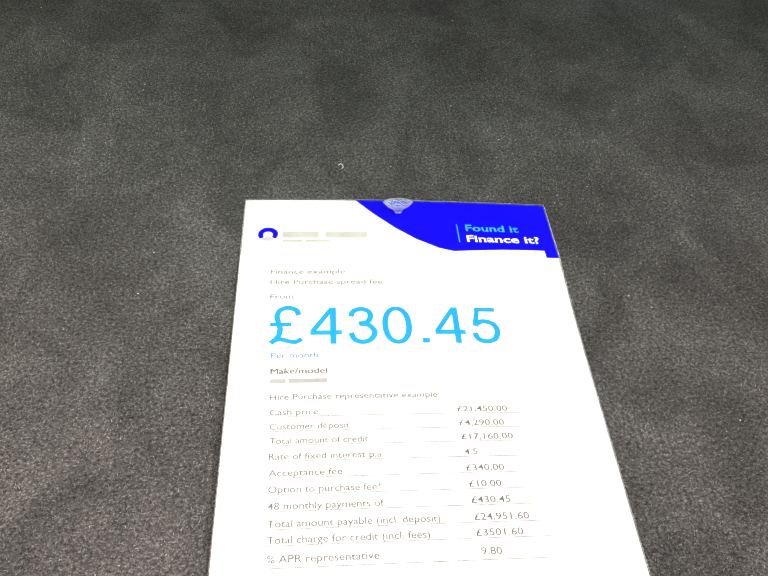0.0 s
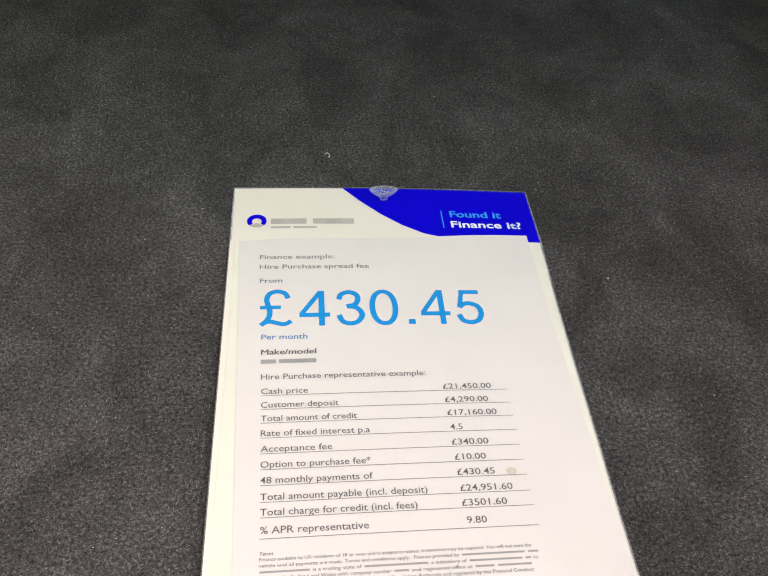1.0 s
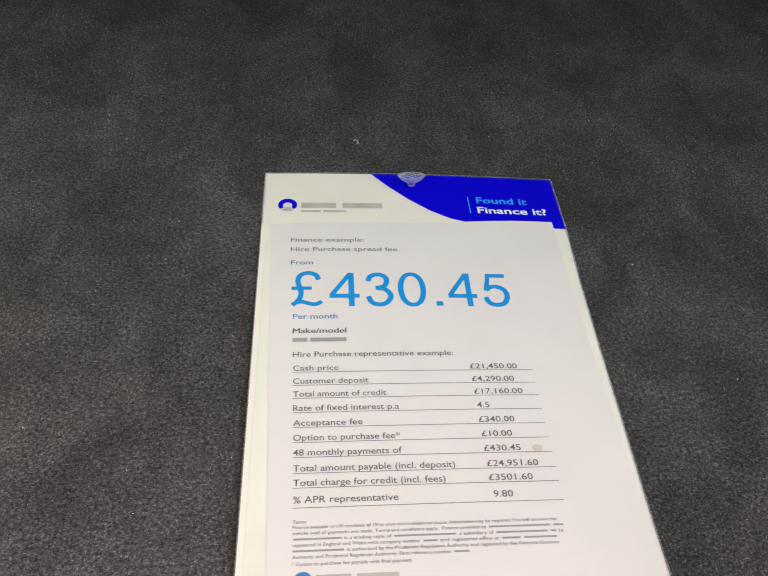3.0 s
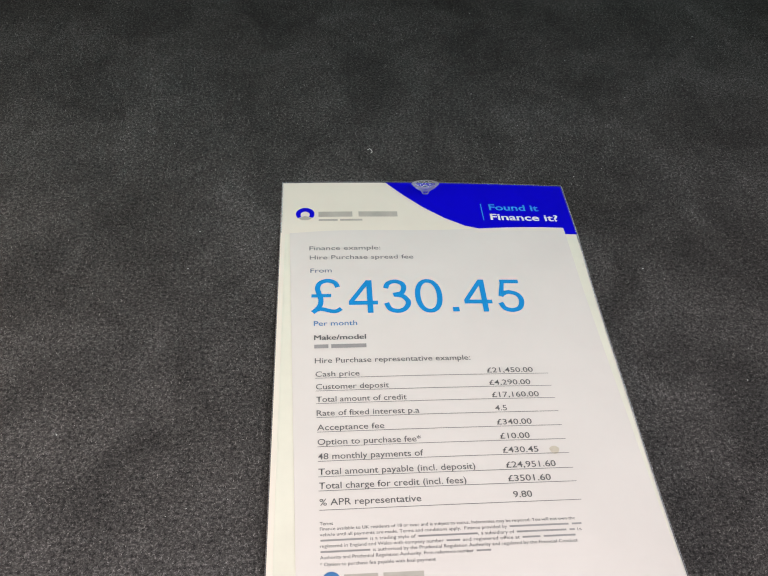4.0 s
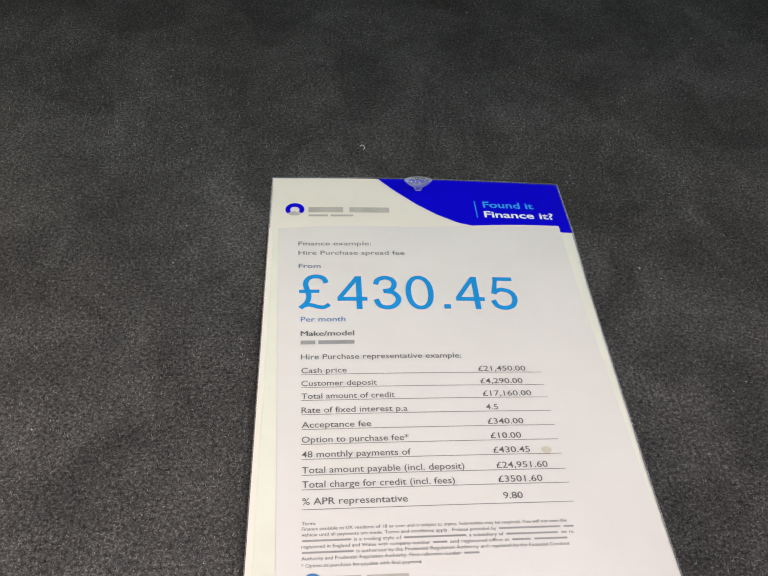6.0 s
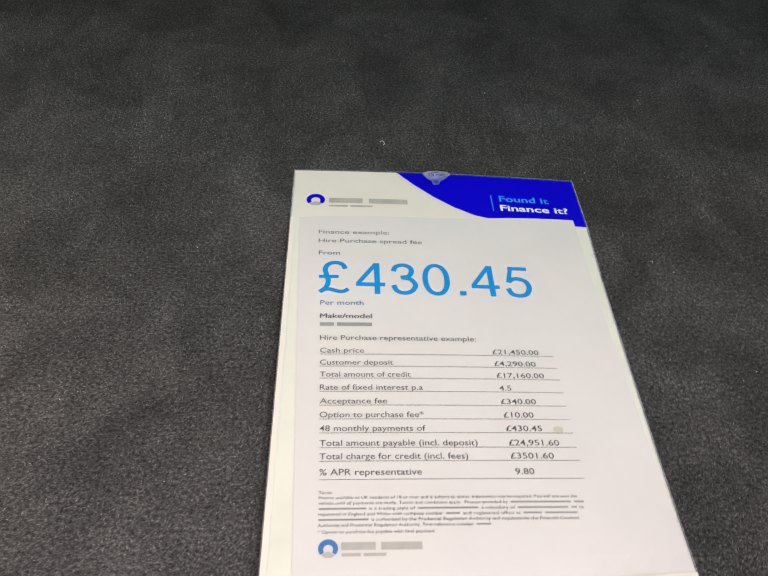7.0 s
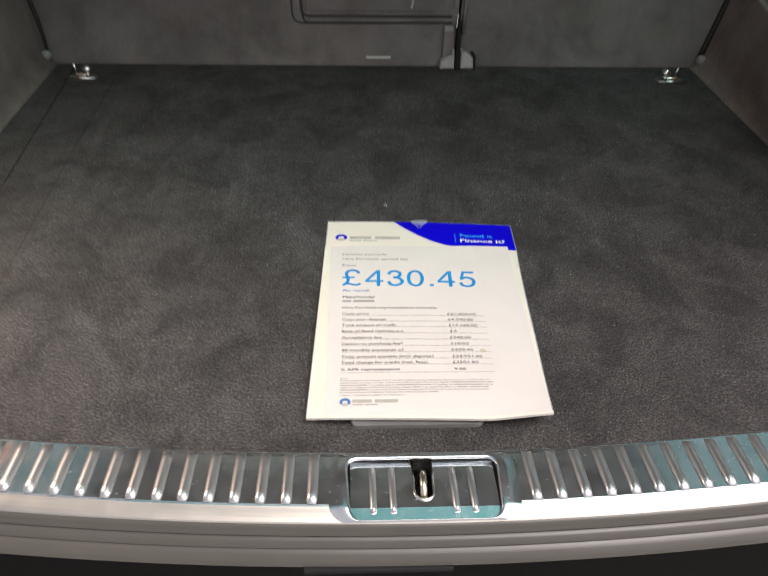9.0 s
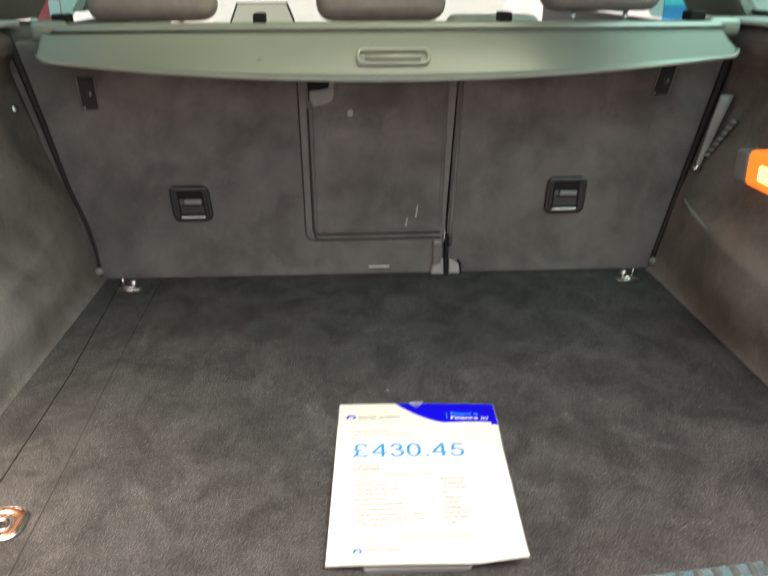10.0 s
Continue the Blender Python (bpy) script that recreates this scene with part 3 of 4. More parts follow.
rear_panel = link("wall_rear", block(-0.75, 0.75, 0.0, 0.04, -0.5, -0.02), RUBBER)
tagged(rear_panel, "dark body panel behind the bumper", "car body", kind="structure")
clip = link("trim_clip", block(-0.103, 0.022, -0.1205, -0.1, -0.0395, -0.0345, 0.001), RUBBER)
tagged(clip, "black clip under the rear trim", "clip")
bumper = link("bumper", sheet(lambda x, k: (x, sill_y(x, (-0.118, -0.132, -0.2, -0.25, -0.28, -0.285)[k]), (-0.09, -0.078, -0.08, -0.09, -0.13, -0.45)[k]), steps(-0.85, 0.85, 60), range(6), (0, 0, -0.02)), PAINT, smooth=True)
tagged(bumper, "silver painted rear bumper below the boot", "bumper")

# ---- rear seat backs ----
RECLINE = 0.2


def seat_y(z):
    return 0.955 + RECLINE * z


SEAT_M = Matrix(((1, 0, 0, 0), (0, RECLINE, -1, 0.955), (0, 1, 0, 0), (0, 0, 0, 1)))
# on a seat, plans are drawn in x and height; the third axis comes out towards the boot


def seat_side(z):
    return 0.612 + 0.345 * z


def on_seat(bm):
    bm.transform(SEAT_M)
    bmesh.ops.recalc_face_normals(bm, faces=bm.faces)
    return bm


seat_left = thing("rear_seat", (-0.2, 1.0, 0.0), "folding rear seat back covered in dark grey felt", "car seat", "rear seat backs")
seat_right = thing("rear_seat", (0.4, 1.0, 0.0), "narrow folding rear seat back covered in dark grey felt", "car seat", "rear seat backs")
SL, SR = Matrix.Translation((0.2, -1.0, 0)), Matrix.Translation((-0.4, -1.0, 0))


def seat_part(name, bm, material, seat, label="", smooth=False, under=None):
    on_seat(bm)
    bm.transform(SL if seat is seat_left else SR)
    return part(name, bm, material, under or seat, label, smooth)


left_out = [(-seat_side(z) - 0.014, z) for z in (0.5, 0.45, 0.35, 0.25, 0.15, 0.08)] + [(-0.63, 0.02), (-0.626, -0.004), (0.146, -0.004), (0.148, 0.1), (0.1832, 0.5)]
right_out = [(0.1842, 0.5), (0.1525, 0.1), (0.15, -0.004), (0.626, -0.004), (0.63, 0.02)] + [(seat_side(z) + 0.014, z) for z in (0.08, 0.15, 0.25, 0.35, 0.45, 0.5)]
seat_part("backrest", prism(left_out, -0.11, 0.0, 0.008, 3), SEAT_FELT, seat_left)
seat_part("backrest", prism(right_out, -0.11, 0.0, 0.008, 3), SEAT_FELT, seat_right)


def frame_strip(points, r=0.003):
    return tube([(x, z, 0.001) for x, z in points], r, 8)


# centre hatch with its frame and catch
seat_part("hatch_panel", prism([(-0.14, 0.098), (0.132, 0.098), (0.153, 0.49), (-0.147, 0.49)], -0.002, 0.0035, 0.003, 2), SEAT_FELT, seat_left, "felt covered centre hatch with scuffed marks")
seat_part("hatch_frame", frame_strip([(-0.154, 0.36), (-0.1475, 0.1), (-0.145, 0.092), (-0.136, 0.089), (0.136, 0.09)], 0.0026), DARK_TRIM, seat_left, smooth=True)
seat_part("hatch_frame", frame_strip([(-0.177, 0.49), (-0.1655, 0.093), (-0.161, 0.082), (-0.15, 0.077), (-0.134, 0.0765)], 0.0014), DARK_TRIM, seat_left, smooth=True)
seat_part("hatch_frame", frame_strip([(-0.146, 0.09), (-0.143, 0.081), (-0.134, 0.077), (0.136, 0.079)], 0.0019), DARK_TRIM, seat_left, smooth=True)
seat_part("edge_strip", prism([(-0.136, 0.0795), (0.13, 0.081), (0.13, 0.0875), (-0.132, 0.0868)], -0.001, 0.0028, 0.001), SEAT_FELT, seat_left)
seat_part("edge_strip", prism([(-0.1752, 0.49), (-0.164, 0.1), (-0.151, 0.1), (-0.158, 0.49)], -0.001, 0.003, 0.0012), EDGE_TRIM, seat_left)
seat_part("edge_strip", prism([(0.1385, 0.1), (0.1468, 0.1), (0.1812, 0.49), (0.1605, 0.49)], -0.001, 0.003, 0.0012), EDGE_TRIM, seat_left)
seat_part("edge_strip", frame_strip([(0.1575, 0.06), (0.16, 0.1), (0.192, 0.49)], 0.004), EDGE_TRIM, seat_right, smooth=True)
seat_part("catch_recess", prism([(-0.151, 0.378), (-0.102, 0.384), (-0.103, 0.43), (-0.153, 0.43)], -0.0, 0.0045, 0.001), RUBBER, seat_left)
seat_part("catch_lip", prism([(-0.1485, 0.3775), (-0.149, 0.396), (-0.104, 0.4), (-0.1035, 0.43), (-0.0955, 0.43), (-0.0955, 0.384), (-0.1, 0.376), (-0.112, 0.369), (-0.141, 0.365)], 0.002, 0.009, 0.003), PALE_PLASTIC, seat_left, "pale grey plastic catch")
seat_part("scuff", prism([(0.079, 0.125), (0.083, 0.124), (0.087, 0.15), (0.084, 0.151)], 0.002, 0.0043), SCUFF, seat_left, "pale scuff mark")
seat_part("scuff", prism([(0.056, 0.105), (0.06, 0.105), (0.064, 0.124), (0.061, 0.124)], 0.002, 0.0043), SCUFF, seat_left, "pale scuff mark")
seat_part("scuff", prism(rounded(0.012, 0.014, 0.005, 4, -0.061, 0.35), 0.002, 0.0043), SCUFF, seat_left, "pale scuff mark")


def anchor_recess(seat, x0, x1, z0, z1, lean):
    """A dark moulded tray with two bars: where a child seat is hooked in. lean: how far its foot is shifted."""
    cx, cz, w, h = (x0 + x1) / 2, (z0 + z1) / 2, x1 - x0, z1 - z0

    def leaned(pts):
        return [(p[0] + lean * (0.5 - (p[1] - z0) / h), *p[1:]) for p in pts]

    def lean_block(*box):
        bm = block(*box)
        for p in bm.verts:
            p.co.x += lean * (0.5 - (p.co.y - z0) / h)
        return bm

    tray = seat_part("tray", prism(leaned(rounded(w - 0.004, h - 0.004, 0.008, 4, cx, cz)), -0.0005, 0.0022), RUBBER, seat, "dark plastic anchor tray")
    seat_part("tray_rim", tube([(x, z, 0.003) for x, z in leaned(rounded(w - 0.009, h - 0.008, 0.011, 5, cx, cz))], 0.0052, 10, True), TRAY, seat, smooth=True, under=tray)
    for sx in (-1, 1):
        seat_part("tray_side", lean_block(cx + sx * w * 0.39 - 0.006, cx + sx * w * 0.39 + 0.006, z0 + 0.008, z1 - 0.01, 0.001, 0.0055, 0.0025), TRAY, seat, under=tray)
    seat_part("tray_cap", lean_block(cx - w * 0.46, cx + w * 0.46, z1 - 0.009, z1 - 0.001, 0.004, 0.0095, 0.0035), GREY_PLASTIC, seat, under=tray)
    seat_part("anchor_ledge", lean_block(cx - w * 0.3, cx + w * 0.3, z0 + 0.014, cz - 0.005, 0.001, 0.0035, 0.001), DARK_TRIM, seat, under=tray)
    seat_part("anchor_bar", lean_block(cx - w * 0.32, cx + w * 0.31, z0 + 0.006, z0 + 0.012, 0.003, 0.0085, 0.002), BRIGHT, seat, "chrome anchor bar", under=tray)
    seat_part("anchor_bar", lean_block(cx - w * 0.17, cx + w * 0.28, cz - 0.001, cz + 0.0095, 0.003, 0.009, 0.003), PALE_PLASTIC, seat, "grey anchor bar", under=tray)
    seat_part("anchor_bar", lean_block(cx - w * 0.3, cx - w * 0.18, cz - 0.0015, cz + 0.0095, 0.002, 0.0065, 0.002), GREY_PLASTIC, seat, "dark end of the anchor bar", under=tray)
    return tray


anchor_recess(seat_left, -0.4585, -0.3725, 0.125, 0.2, 0.011)
anchor_recess(seat_right, 0.3755, 0.4645, 0.1295, 0.208, -0.009)


def release(seat, x, z0, z1, lean):
    w = 0.036
    out = [(x - w / 2, z0), (x + w / 2, z0), (x + w / 2 + lean, z1), (x - w / 2 + lean, z1)]
    frame_ = seat_part("release_frame", prism(out, -0.001, 0.004, 0.0015), BLACK_PLASTIC, seat, "glossy black release handle surround")
    inner = [(x - w / 3, z0 + 0.008), (x + w / 3, z0 + 0.008), (x + w / 3 + lean * 0.8, z1 - 0.008), (x - w / 3 + lean * 0.8, z1 - 0.008)]
    seat_part("release_lever", prism(inner, 0.003, 0.0055, 0.001), BLACK_PLASTIC, seat, under=frame_)
    edge = [(x - w / 2, z0, 0.004), (x + w / 2, z0, 0.004), (x + w / 2 + lean, z1, 0.004), (x - w / 2 + lean, z1, 0.004)]
    seat_part("release_edge", tube(edge, 0.002, 8, True), EDGE_TRIM, seat, smooth=True, under=frame_)
    mid = (z0 + z1) / 2
    seat_part("release_grip", block(x + lean / 2 - 0.003, x + lean / 2 + 0.004, mid - 0.012, mid + 0.006, 0.005, 0.009, 0.0015), DARK_TRIM, seat, under=frame_)
    # bright highlights on the handle, set in as small pale blocks
    seat_part("release_glint", block(x + lean / 2 + 0.004, x + lean / 2 + 0.008, mid - 0.006, mid + 0.003, 0.005, 0.0085, 0.001), PALE_PLASTIC, seat, "small pale block for a glint", under=frame_)
    seat_part("release_glint", block(x - w / 2 + 0.003, x - w / 2 + 0.008, z0 + 0.002, z0 + 0.006, 0.004, 0.0065, 0.001), PALE_PLASTIC, seat, "small pale block for a glint", under=frame_)


release(seat_left, -0.6165, 0.363, 0.431, -0.008)
release(seat_right, 0.624, 0.381, 0.445, 0.02)


def headrest(seat, x, w, z0):
    m = SL if seat is seat_left else SR
    bm = block(x - w / 2, x + w / 2, 1.09, 1.2, z0, z0 + 0.2, 0.035, 4)
    bm.transform(m)
    cushion = part("headrest", bm, LEATHER, seat, "mauve grey leather headrest", smooth=True)
    for sx in (-0.06, 0.06):
        bm = tube([(x + sx, 1.13, 0.5), (x + sx, 1.14, z0 + 0.03)], 0.006, 8)
        bm.transform(m)
        part("headrest_post", bm, BRIGHT, cushion, smooth=True)


headrest(seat_left, -0.488, 0.275, 0.536)
headrest(seat_left, 0.012, 0.285, 0.534)
headrest(seat_right, 0.505, 0.265, 0.553)

# hinge bracket between the backs, low chrome bar, side pins, edge seals
hinge = thing("hinge_bracket", (0.145, 0.955, 0.0), "grey seat hinge cover at the split of the seat backs", "hinge")
HM = Matrix.Translation((-0.141, -0.955, 0))
for nm, bm, mat in (
    ("cover", prism([(0.115, 0.008), (0.139, 0.008), (0.138, 0.068), (0.133, 0.07), (0.118, 0.07), (0.116, 0.068)], 0.0, 0.01, 0.003), EDGE_TRIM),
    ("cap", block(0.1165, 0.1365, 0.0655, 0.0755, 0.004, 0.0125, 0.003), PALE_PLASTIC),
    ("foot", prism([(0.1095, 0.002), (0.138, 0.002), (0.1375, 0.036), (0.133, 0.036), (0.1305, 0.024), (0.118, 0.0205), (0.1115, 0.0165)], 0.008, 0.024, 0.005), FOOT),
    ("foot", prism([(0.149, 0.002), (0.1745, 0.002), (0.1745, 0.02), (0.17, 0.0265), (0.158, 0.03), (0.15, 0.034)], 0.0, 0.022, 0.005), FOOT),
    ("foot_edge", prism([(0.1745, 0.0), (0.1785, 0.0), (0.1785, 0.025), (0.1735, 0.0295), (0.17, 0.0275), (0.1745, 0.022)], 0.0, 0.02, 0.0015), RUBBER),
    ("arm", prism([(0.1385, 0.0), (0.1485, 0.0), (0.1475, 0.085), (0.1425, 0.09)], 0.0, 0.02, 0.002), RUBBER),
    ("pin", tube([(0.1405, 0.075, 0.012), (0.1425, 0.098, 0.012)], 0.002, 8), BRIGHT),
):
    on_seat(bm)
    bm.transform(HM)
    part(nm, bm, mat, hinge)
bm = block(-0.0265, 0.0205, 0.0145, 0.0185, 0.0, 0.005, 0.0012)
on_seat(bm)
low_bar = link("seat_tag", bm, LEDGE)
tagged(low_bar, "small bright metal bar at the foot of the seat back", "metal bar")

for side in (-1, 1):
    pin = thing("side_pin", (side * 0.6225, 0.95, 0.02), "grey seat bolster pin beside the seat foot", "pin", "side pins")
    bm = lathe([(0.0, 0.0), (0.0075, 0.0), (0.0085, 0.002), (0.0085, 0.01), (0.006, 0.013), (0.0, 0.014)], 16)
    bm.transform(pose(0, 0, 0, 90, 0, side * 20))
    part("cap", bm, PALE_PLASTIC, pin, smooth=True)
    zs = steps(0.024, 0.52, 32)
    bow = [(0.0, 0.006), (0.024, 0.004), (0.07, -0.005), (0.12, -0.009), (0.2, -0.003), (0.35, -0.009), (0.52, -0.013)]
    seal = link("edge_seal", tube([(side * (seat_side(z) + (lerp(bow, z) if side < 0 else 0.005)), seat_y(z) - 0.006, z) for z in zs], [0.0026 + 0.0055 * z / 0.5 + (0.002 if side > 0 else 0.0) for z in zs], 10), SEAL, smooth=True)
    tagged(seal, "black rubber edge between seat back and side trim", "seal", "edge seals")

# belt guide and ribbed strip beside one seat, small bolts
guide = link("belt_guide", sheet(lambda s, w: (0.688 + 0.034 * s + 0.026 * w * (0.25 + 0.75 * s), 0.945 - 0.006 * w, 0.232 + 0.158 * s), steps(0, 1, 8), steps(0, 1, 3), (0.004, 0.01, 0)), PALE_PLASTIC, smooth=True)
tagged(guide, "pale grey tapering plastic guide beside the seat", "trim piece")
vent = thing("vent_strip", (0.725, 0.92, 0.305), "ribbed grey plastic vent strip on the side trim", "vent")
part("backing", tube([(-0.016, 0.014, -0.037), (0.018, -0.015, 0.037)], 0.006, 8), GREY_PLASTIC, vent, smooth=True)
for k in range(7):
    q = k / 6
    cx, cy, cz = -0.019 + 0.031 * q, 0.013 - 0.03 * q, -0.037 + 0.074 * q
    part("rib", block(cx - 0.005, cx + 0.004, cy - 0.008, cy + 0.004, cz - 0.003, cz + 0.003, 0.001), PALE_PLASTIC, vent)
for x, y, z in ((0.69, 0.94, 0.238), (-0.762, 0.985, 0.372)):
    bolt = link("trim_bolt", tube([(x, y + 0.01, z), (x, y - 0.008, z - 0.003)], 0.008, 12), BRIGHT, smooth=True)
    tagged(bolt, "small bright bolt at the seat edge", "bolt", "trim bolts")

# the highlight on the wheel arch crease is laid on as a pale tube
crease = link("trim_crease_highlight", tube([(0.6745 - 0.016 * q - 0.002, 0.935 - 0.17 * q, 0.158 - 0.012 * q + 0.01 * (1 - q) ** 4) for q in steps(0, 1, 10)], [0.0012 + 0.003 * math.sin(math.pi * q) for q in steps(0, 1, 10)], 8), PALE_PLASTIC, smooth=True)
tagged(crease, "pale bead for the highlight along the wheel arch crease", "trim", kind="structure")

# ---- load cover ----
cover = thing("load_cover", (0.03, 0.98, 0.52), "grey load cover with its flap hanging down", "load cover")
CM = Matrix.Translation((-0.03, -0.98, -0.52))


def cover_part(name, bm, mat, label="", smooth=False, parent=None):
    bm.transform(CM)
    return part(name, bm, mat, parent or cover, label, smooth)


def flap_point(s, v):
    """s: -1..1 across, v: 0 at the cassette, 1 at the lip."""
    v *= 1 - 0.22 * max(0.0, (abs(s) - 0.97) / 0.03) ** 2
    x = 0.03 + s * (0.692 - 0.004 * (1 - v)) - 0.022 * (1 - v) * max(0.0, -s) ** 8
    drop = 0.0425 + 0.042 * (1 - s * s)
    return (x, 0.978 - 0.1 * v, 0.521 - (0.042 * v + (drop - 0.042) * v * v) - 0.006 * math.sin(v * math.pi) * 0.5)


flap = cover_part("flap", sheet(flap_point, steps(-1, 1, 200), steps(0, 1, 10), (0, 0.004, -0.004)), COVER, "glossy grey hanging flap", True)
lip = [flap_point(s, 1.0) for s in steps(-1, 1, 200)]
cover_part("lip", tube(lip, 0.0042, 8), COVER, smooth=True, parent=flap)
cover_part("cassette", block(-0.66, 0.725, 0.98, 1.05, 0.505, 0.538, 0.012, 3), COVER, smooth=True)
cover_part("cassette_rail", tube([(-0.66, 0.979, 0.5235), (0.725, 0.979, 0.5255)], 0.002, 8), DARK_TRIM, smooth=True)
hm = []
for x, z in rounded(0.142, 0.018, 0.008, 4):
    v = 0.62 - z / 0.07
    hm.append((0.026 + x, 0.978 - 0.1 * v - 0.004, 0.521 - 0.042 * v - 0.04 * v * v))
cover_part("handle", tube(hm, 0.0036, 8, True), PULL, "moulded pull handle", True, flap)
cover_part("handle_grip", tube([(-0.03, 0.9115, 0.4775), (0.082, 0.9115, 0.4775)], 0.0055, 8), PULL, smooth=True, parent=flap)
for x, w in ((-0.648, 0.03), (-0.245, 0.024), (0.267, 0.026), (0.675, 0.032)):
    cover_part("clip", block(x - w / 2, x + w / 2, 1.0, 1.05, 0.535, 0.557, 0.004), RUBBER)
for side in (-1, 1):
    cover_part("end_cap", block(*sorted((side * 0.66 + 0.03, side * 0.735 + 0.03)), 0.985, 1.05, 0.505, 0.545, 0.012, 3), COVER, smooth=True)

# ---- front seats, seen between the headrests ----
for x, top in ((-0.42, 0.74), (0.42, 0.785)):
    fs = thing("front_seat", (x, 2.0, -0.3), "light leather front seat facing away", "car seat", "front seats")
    part("backrest", block(-0.24, 0.24, -0.08, 0.08, 0.0, top, 0.06, 4), LIGHT_LEATHER, fs, smooth=True)
    part("shoulder", block(-0.15, 0.15, -0.07, 0.07, top - 0.05, top + 0.025, 0.03, 3), LIGHT_LEATHER, fs, smooth=True)
# framed pane whose glass reflection is given by a faint glow
display = thing("dash_pane", (-0.405, 2.72, 0.485), "dark framed pane at the dashboard, glowing for its pale reflection", "screen")
part("frame", prism([(-0.14, -0.046), (0.14, -0.046), (0.105, 0.044), (-0.105, 0.044)], 0, 0.02, 0.006), BLACK_PLASTIC, display).matrix_basis = pose(0, 0, 0, 80)
part("pane", prism([(-0.128, -0.039), (0.128, -0.039), (0.098, 0.038), (-0.098, 0.038)], 0.02, 0.022), PANE_GLOW, display).matrix_basis = pose(0, 0, 0, 80)
part("stand", block(-0.06, 0.06, 0.0, 0.05, -0.14, -0.03, 0.01), BLACK_PLASTIC, display)

# ---- boot lamp on the right, added amber panel on the left ----
# the left one is unseen: a large glowing panel for the sill's orange reflection
for side in (-1, 1):
    lamp = thing("boot_lamp", (0.735, 0.70, 0.28) if side > 0 else (-0.757, 0.55, 0.515), "amber boot lamp in the side trim, the left one an added glowing panel", "lamp", "boot lamps")
    part("housing", block(*sorted((side * -0.035, side * 0.02)), 0.05, 0.098, -0.03, 0.03, 0.006), PALE_PLASTIC, lamp)
    big = 1.0 if side > 0 else 2.1
    part("lens", block(*sorted((side * -0.032, side * 0.03)), -0.05 * (1 + big) + 0.03, 0.066 if side > 0 else 0.09, -0.035 * big, 0.035 * big, 0.014, 3), LAMP_LENS, lamp, "glowing amber lens")
    part("bulb", block(*sorted((side * -0.037, side * -0.028)), -0.05, 0.005, -0.014, 0.016, 0.004), LAMP_GLOW, lamp, "bright bulb")

# ---- lashing eyes ----
def lashing_hook(side):
    h = thing("lashing_hook", (side * 0.545, 0.882, 0.0), "chrome lashing hook at the corner of the boot floor", "hook", "lashing hooks")
    part("base", prism(rounded(0.052, 0.024, 0.006, 4), 0.0, 0.0022, 0.001), GREY_PLASTIC, h)
    part("front_bar", tube([(-0.027, -0.012, 0.0045), (0.027, -0.012, 0.0045)], 0.0026, 10), BRIGHT, h, smooth=True)
    part("upper_bar", block(*sorted((-side * 0.018, side * 0.012)), -0.008, 0.002, 0.005, 0.011, 0.0025, 3), BRIGHT, h, smooth=True)
    knob = lathe([(0.0001, -0.007), (0.0045, -0.0065), (0.0075, -0.004), (0.0085, 0.0), (0.0075, 0.004), (0.0045, 0.0065), (0.0001, 0.007)], 18)
    knob.transform(pose(-side * 0.011, -0.002, 0.017, 78, 0, 0))
    part("knob", knob, BRIGHT, h, "round chrome knob", smooth=True)
    part("foot", block(*sorted((-side * 0.018, -side * 0.011)), -0.014, -0.006, 0.002, 0.013, 0.002, 2), BRIGHT, h, smooth=True)
    part("pin", tube([(side * 0.011, 0.006, 0.006), (side * 0.0125, 0.004, 0.026)], [0.0022, 0.0028], 8), BRIGHT, h, smooth=True)
    return h


for side in (-1, 1):
    lashing_hook(side)

eye_plate = thing("lashing_eye", (-0.5205, 0.112, 0.0), "chrome lashing eye sunk in the carpet, tinted for an orange reflection", "lashing eye")
outer, inner = rounded(0.088, 0.06, 0.02, 6), rounded(0.06, 0.037, 0.015, 6)
bm = bmesh.new()
rings = [[bm.verts.new((x * k, y * k, z)) for x, y in line] for line, k, z in ((outer, 1.0, 0.0), (outer, 0.985, 0.0035), (outer, 0.93, 0.0048), (inner, 1.12, 0.0046), (inner, 1.02, 0.003), (inner, 1.0, -0.006))]
for p, q in zip(rings, rings[1:]):
    for k in range(len(p)):
        bm.faces.new((p[k], p[(k + 1) % len(p)], q[(k + 1) % len(p)], q[k]))
bmesh.ops.recalc_face_normals(bm, faces=bm.faces)
part("rim", bm, WARM_CHROME, eye_plate, "broad chrome rim tinted for an orange reflection", smooth=True)
# bright bead that draws the highlight on the rim's outer edge
part("rim_highlight", tube([(x * 0.995, y * 0.995, 0.002) for x, y in outer], 0.0022, 8, True), BRIGHT, eye_plate, smooth=True)
part("cup", prism(inner, -0.008, -0.004), GREY_PLASTIC, eye_plate)
bm = lathe([(0.0001, 0.0032), (0.004, 0.0034), (0.0048, 0.0024), (0.0085, 0.0026), (0.0092, 0.0034), (0.0135, 0.003), (0.0148, 0.0012), (0.0148, -0.005)], 28)
bm.transform(Matrix.Translation((0.0125, -0.001, 0.0)))
disc = part("disc", bm, BRIGHT, eye_plate, "ridged silver disc", smooth=True)
for turn in (20, 75, 140):
    bm = block(-0.008, 0.008, -0.0007, 0.0007, 0.0028, 0.0042, 0.0003)
    bm.transform(Matrix.Translation((0.0125, -0.001, 0.0)) @ Matrix.Rotation(radians(turn), 4, "Z"))
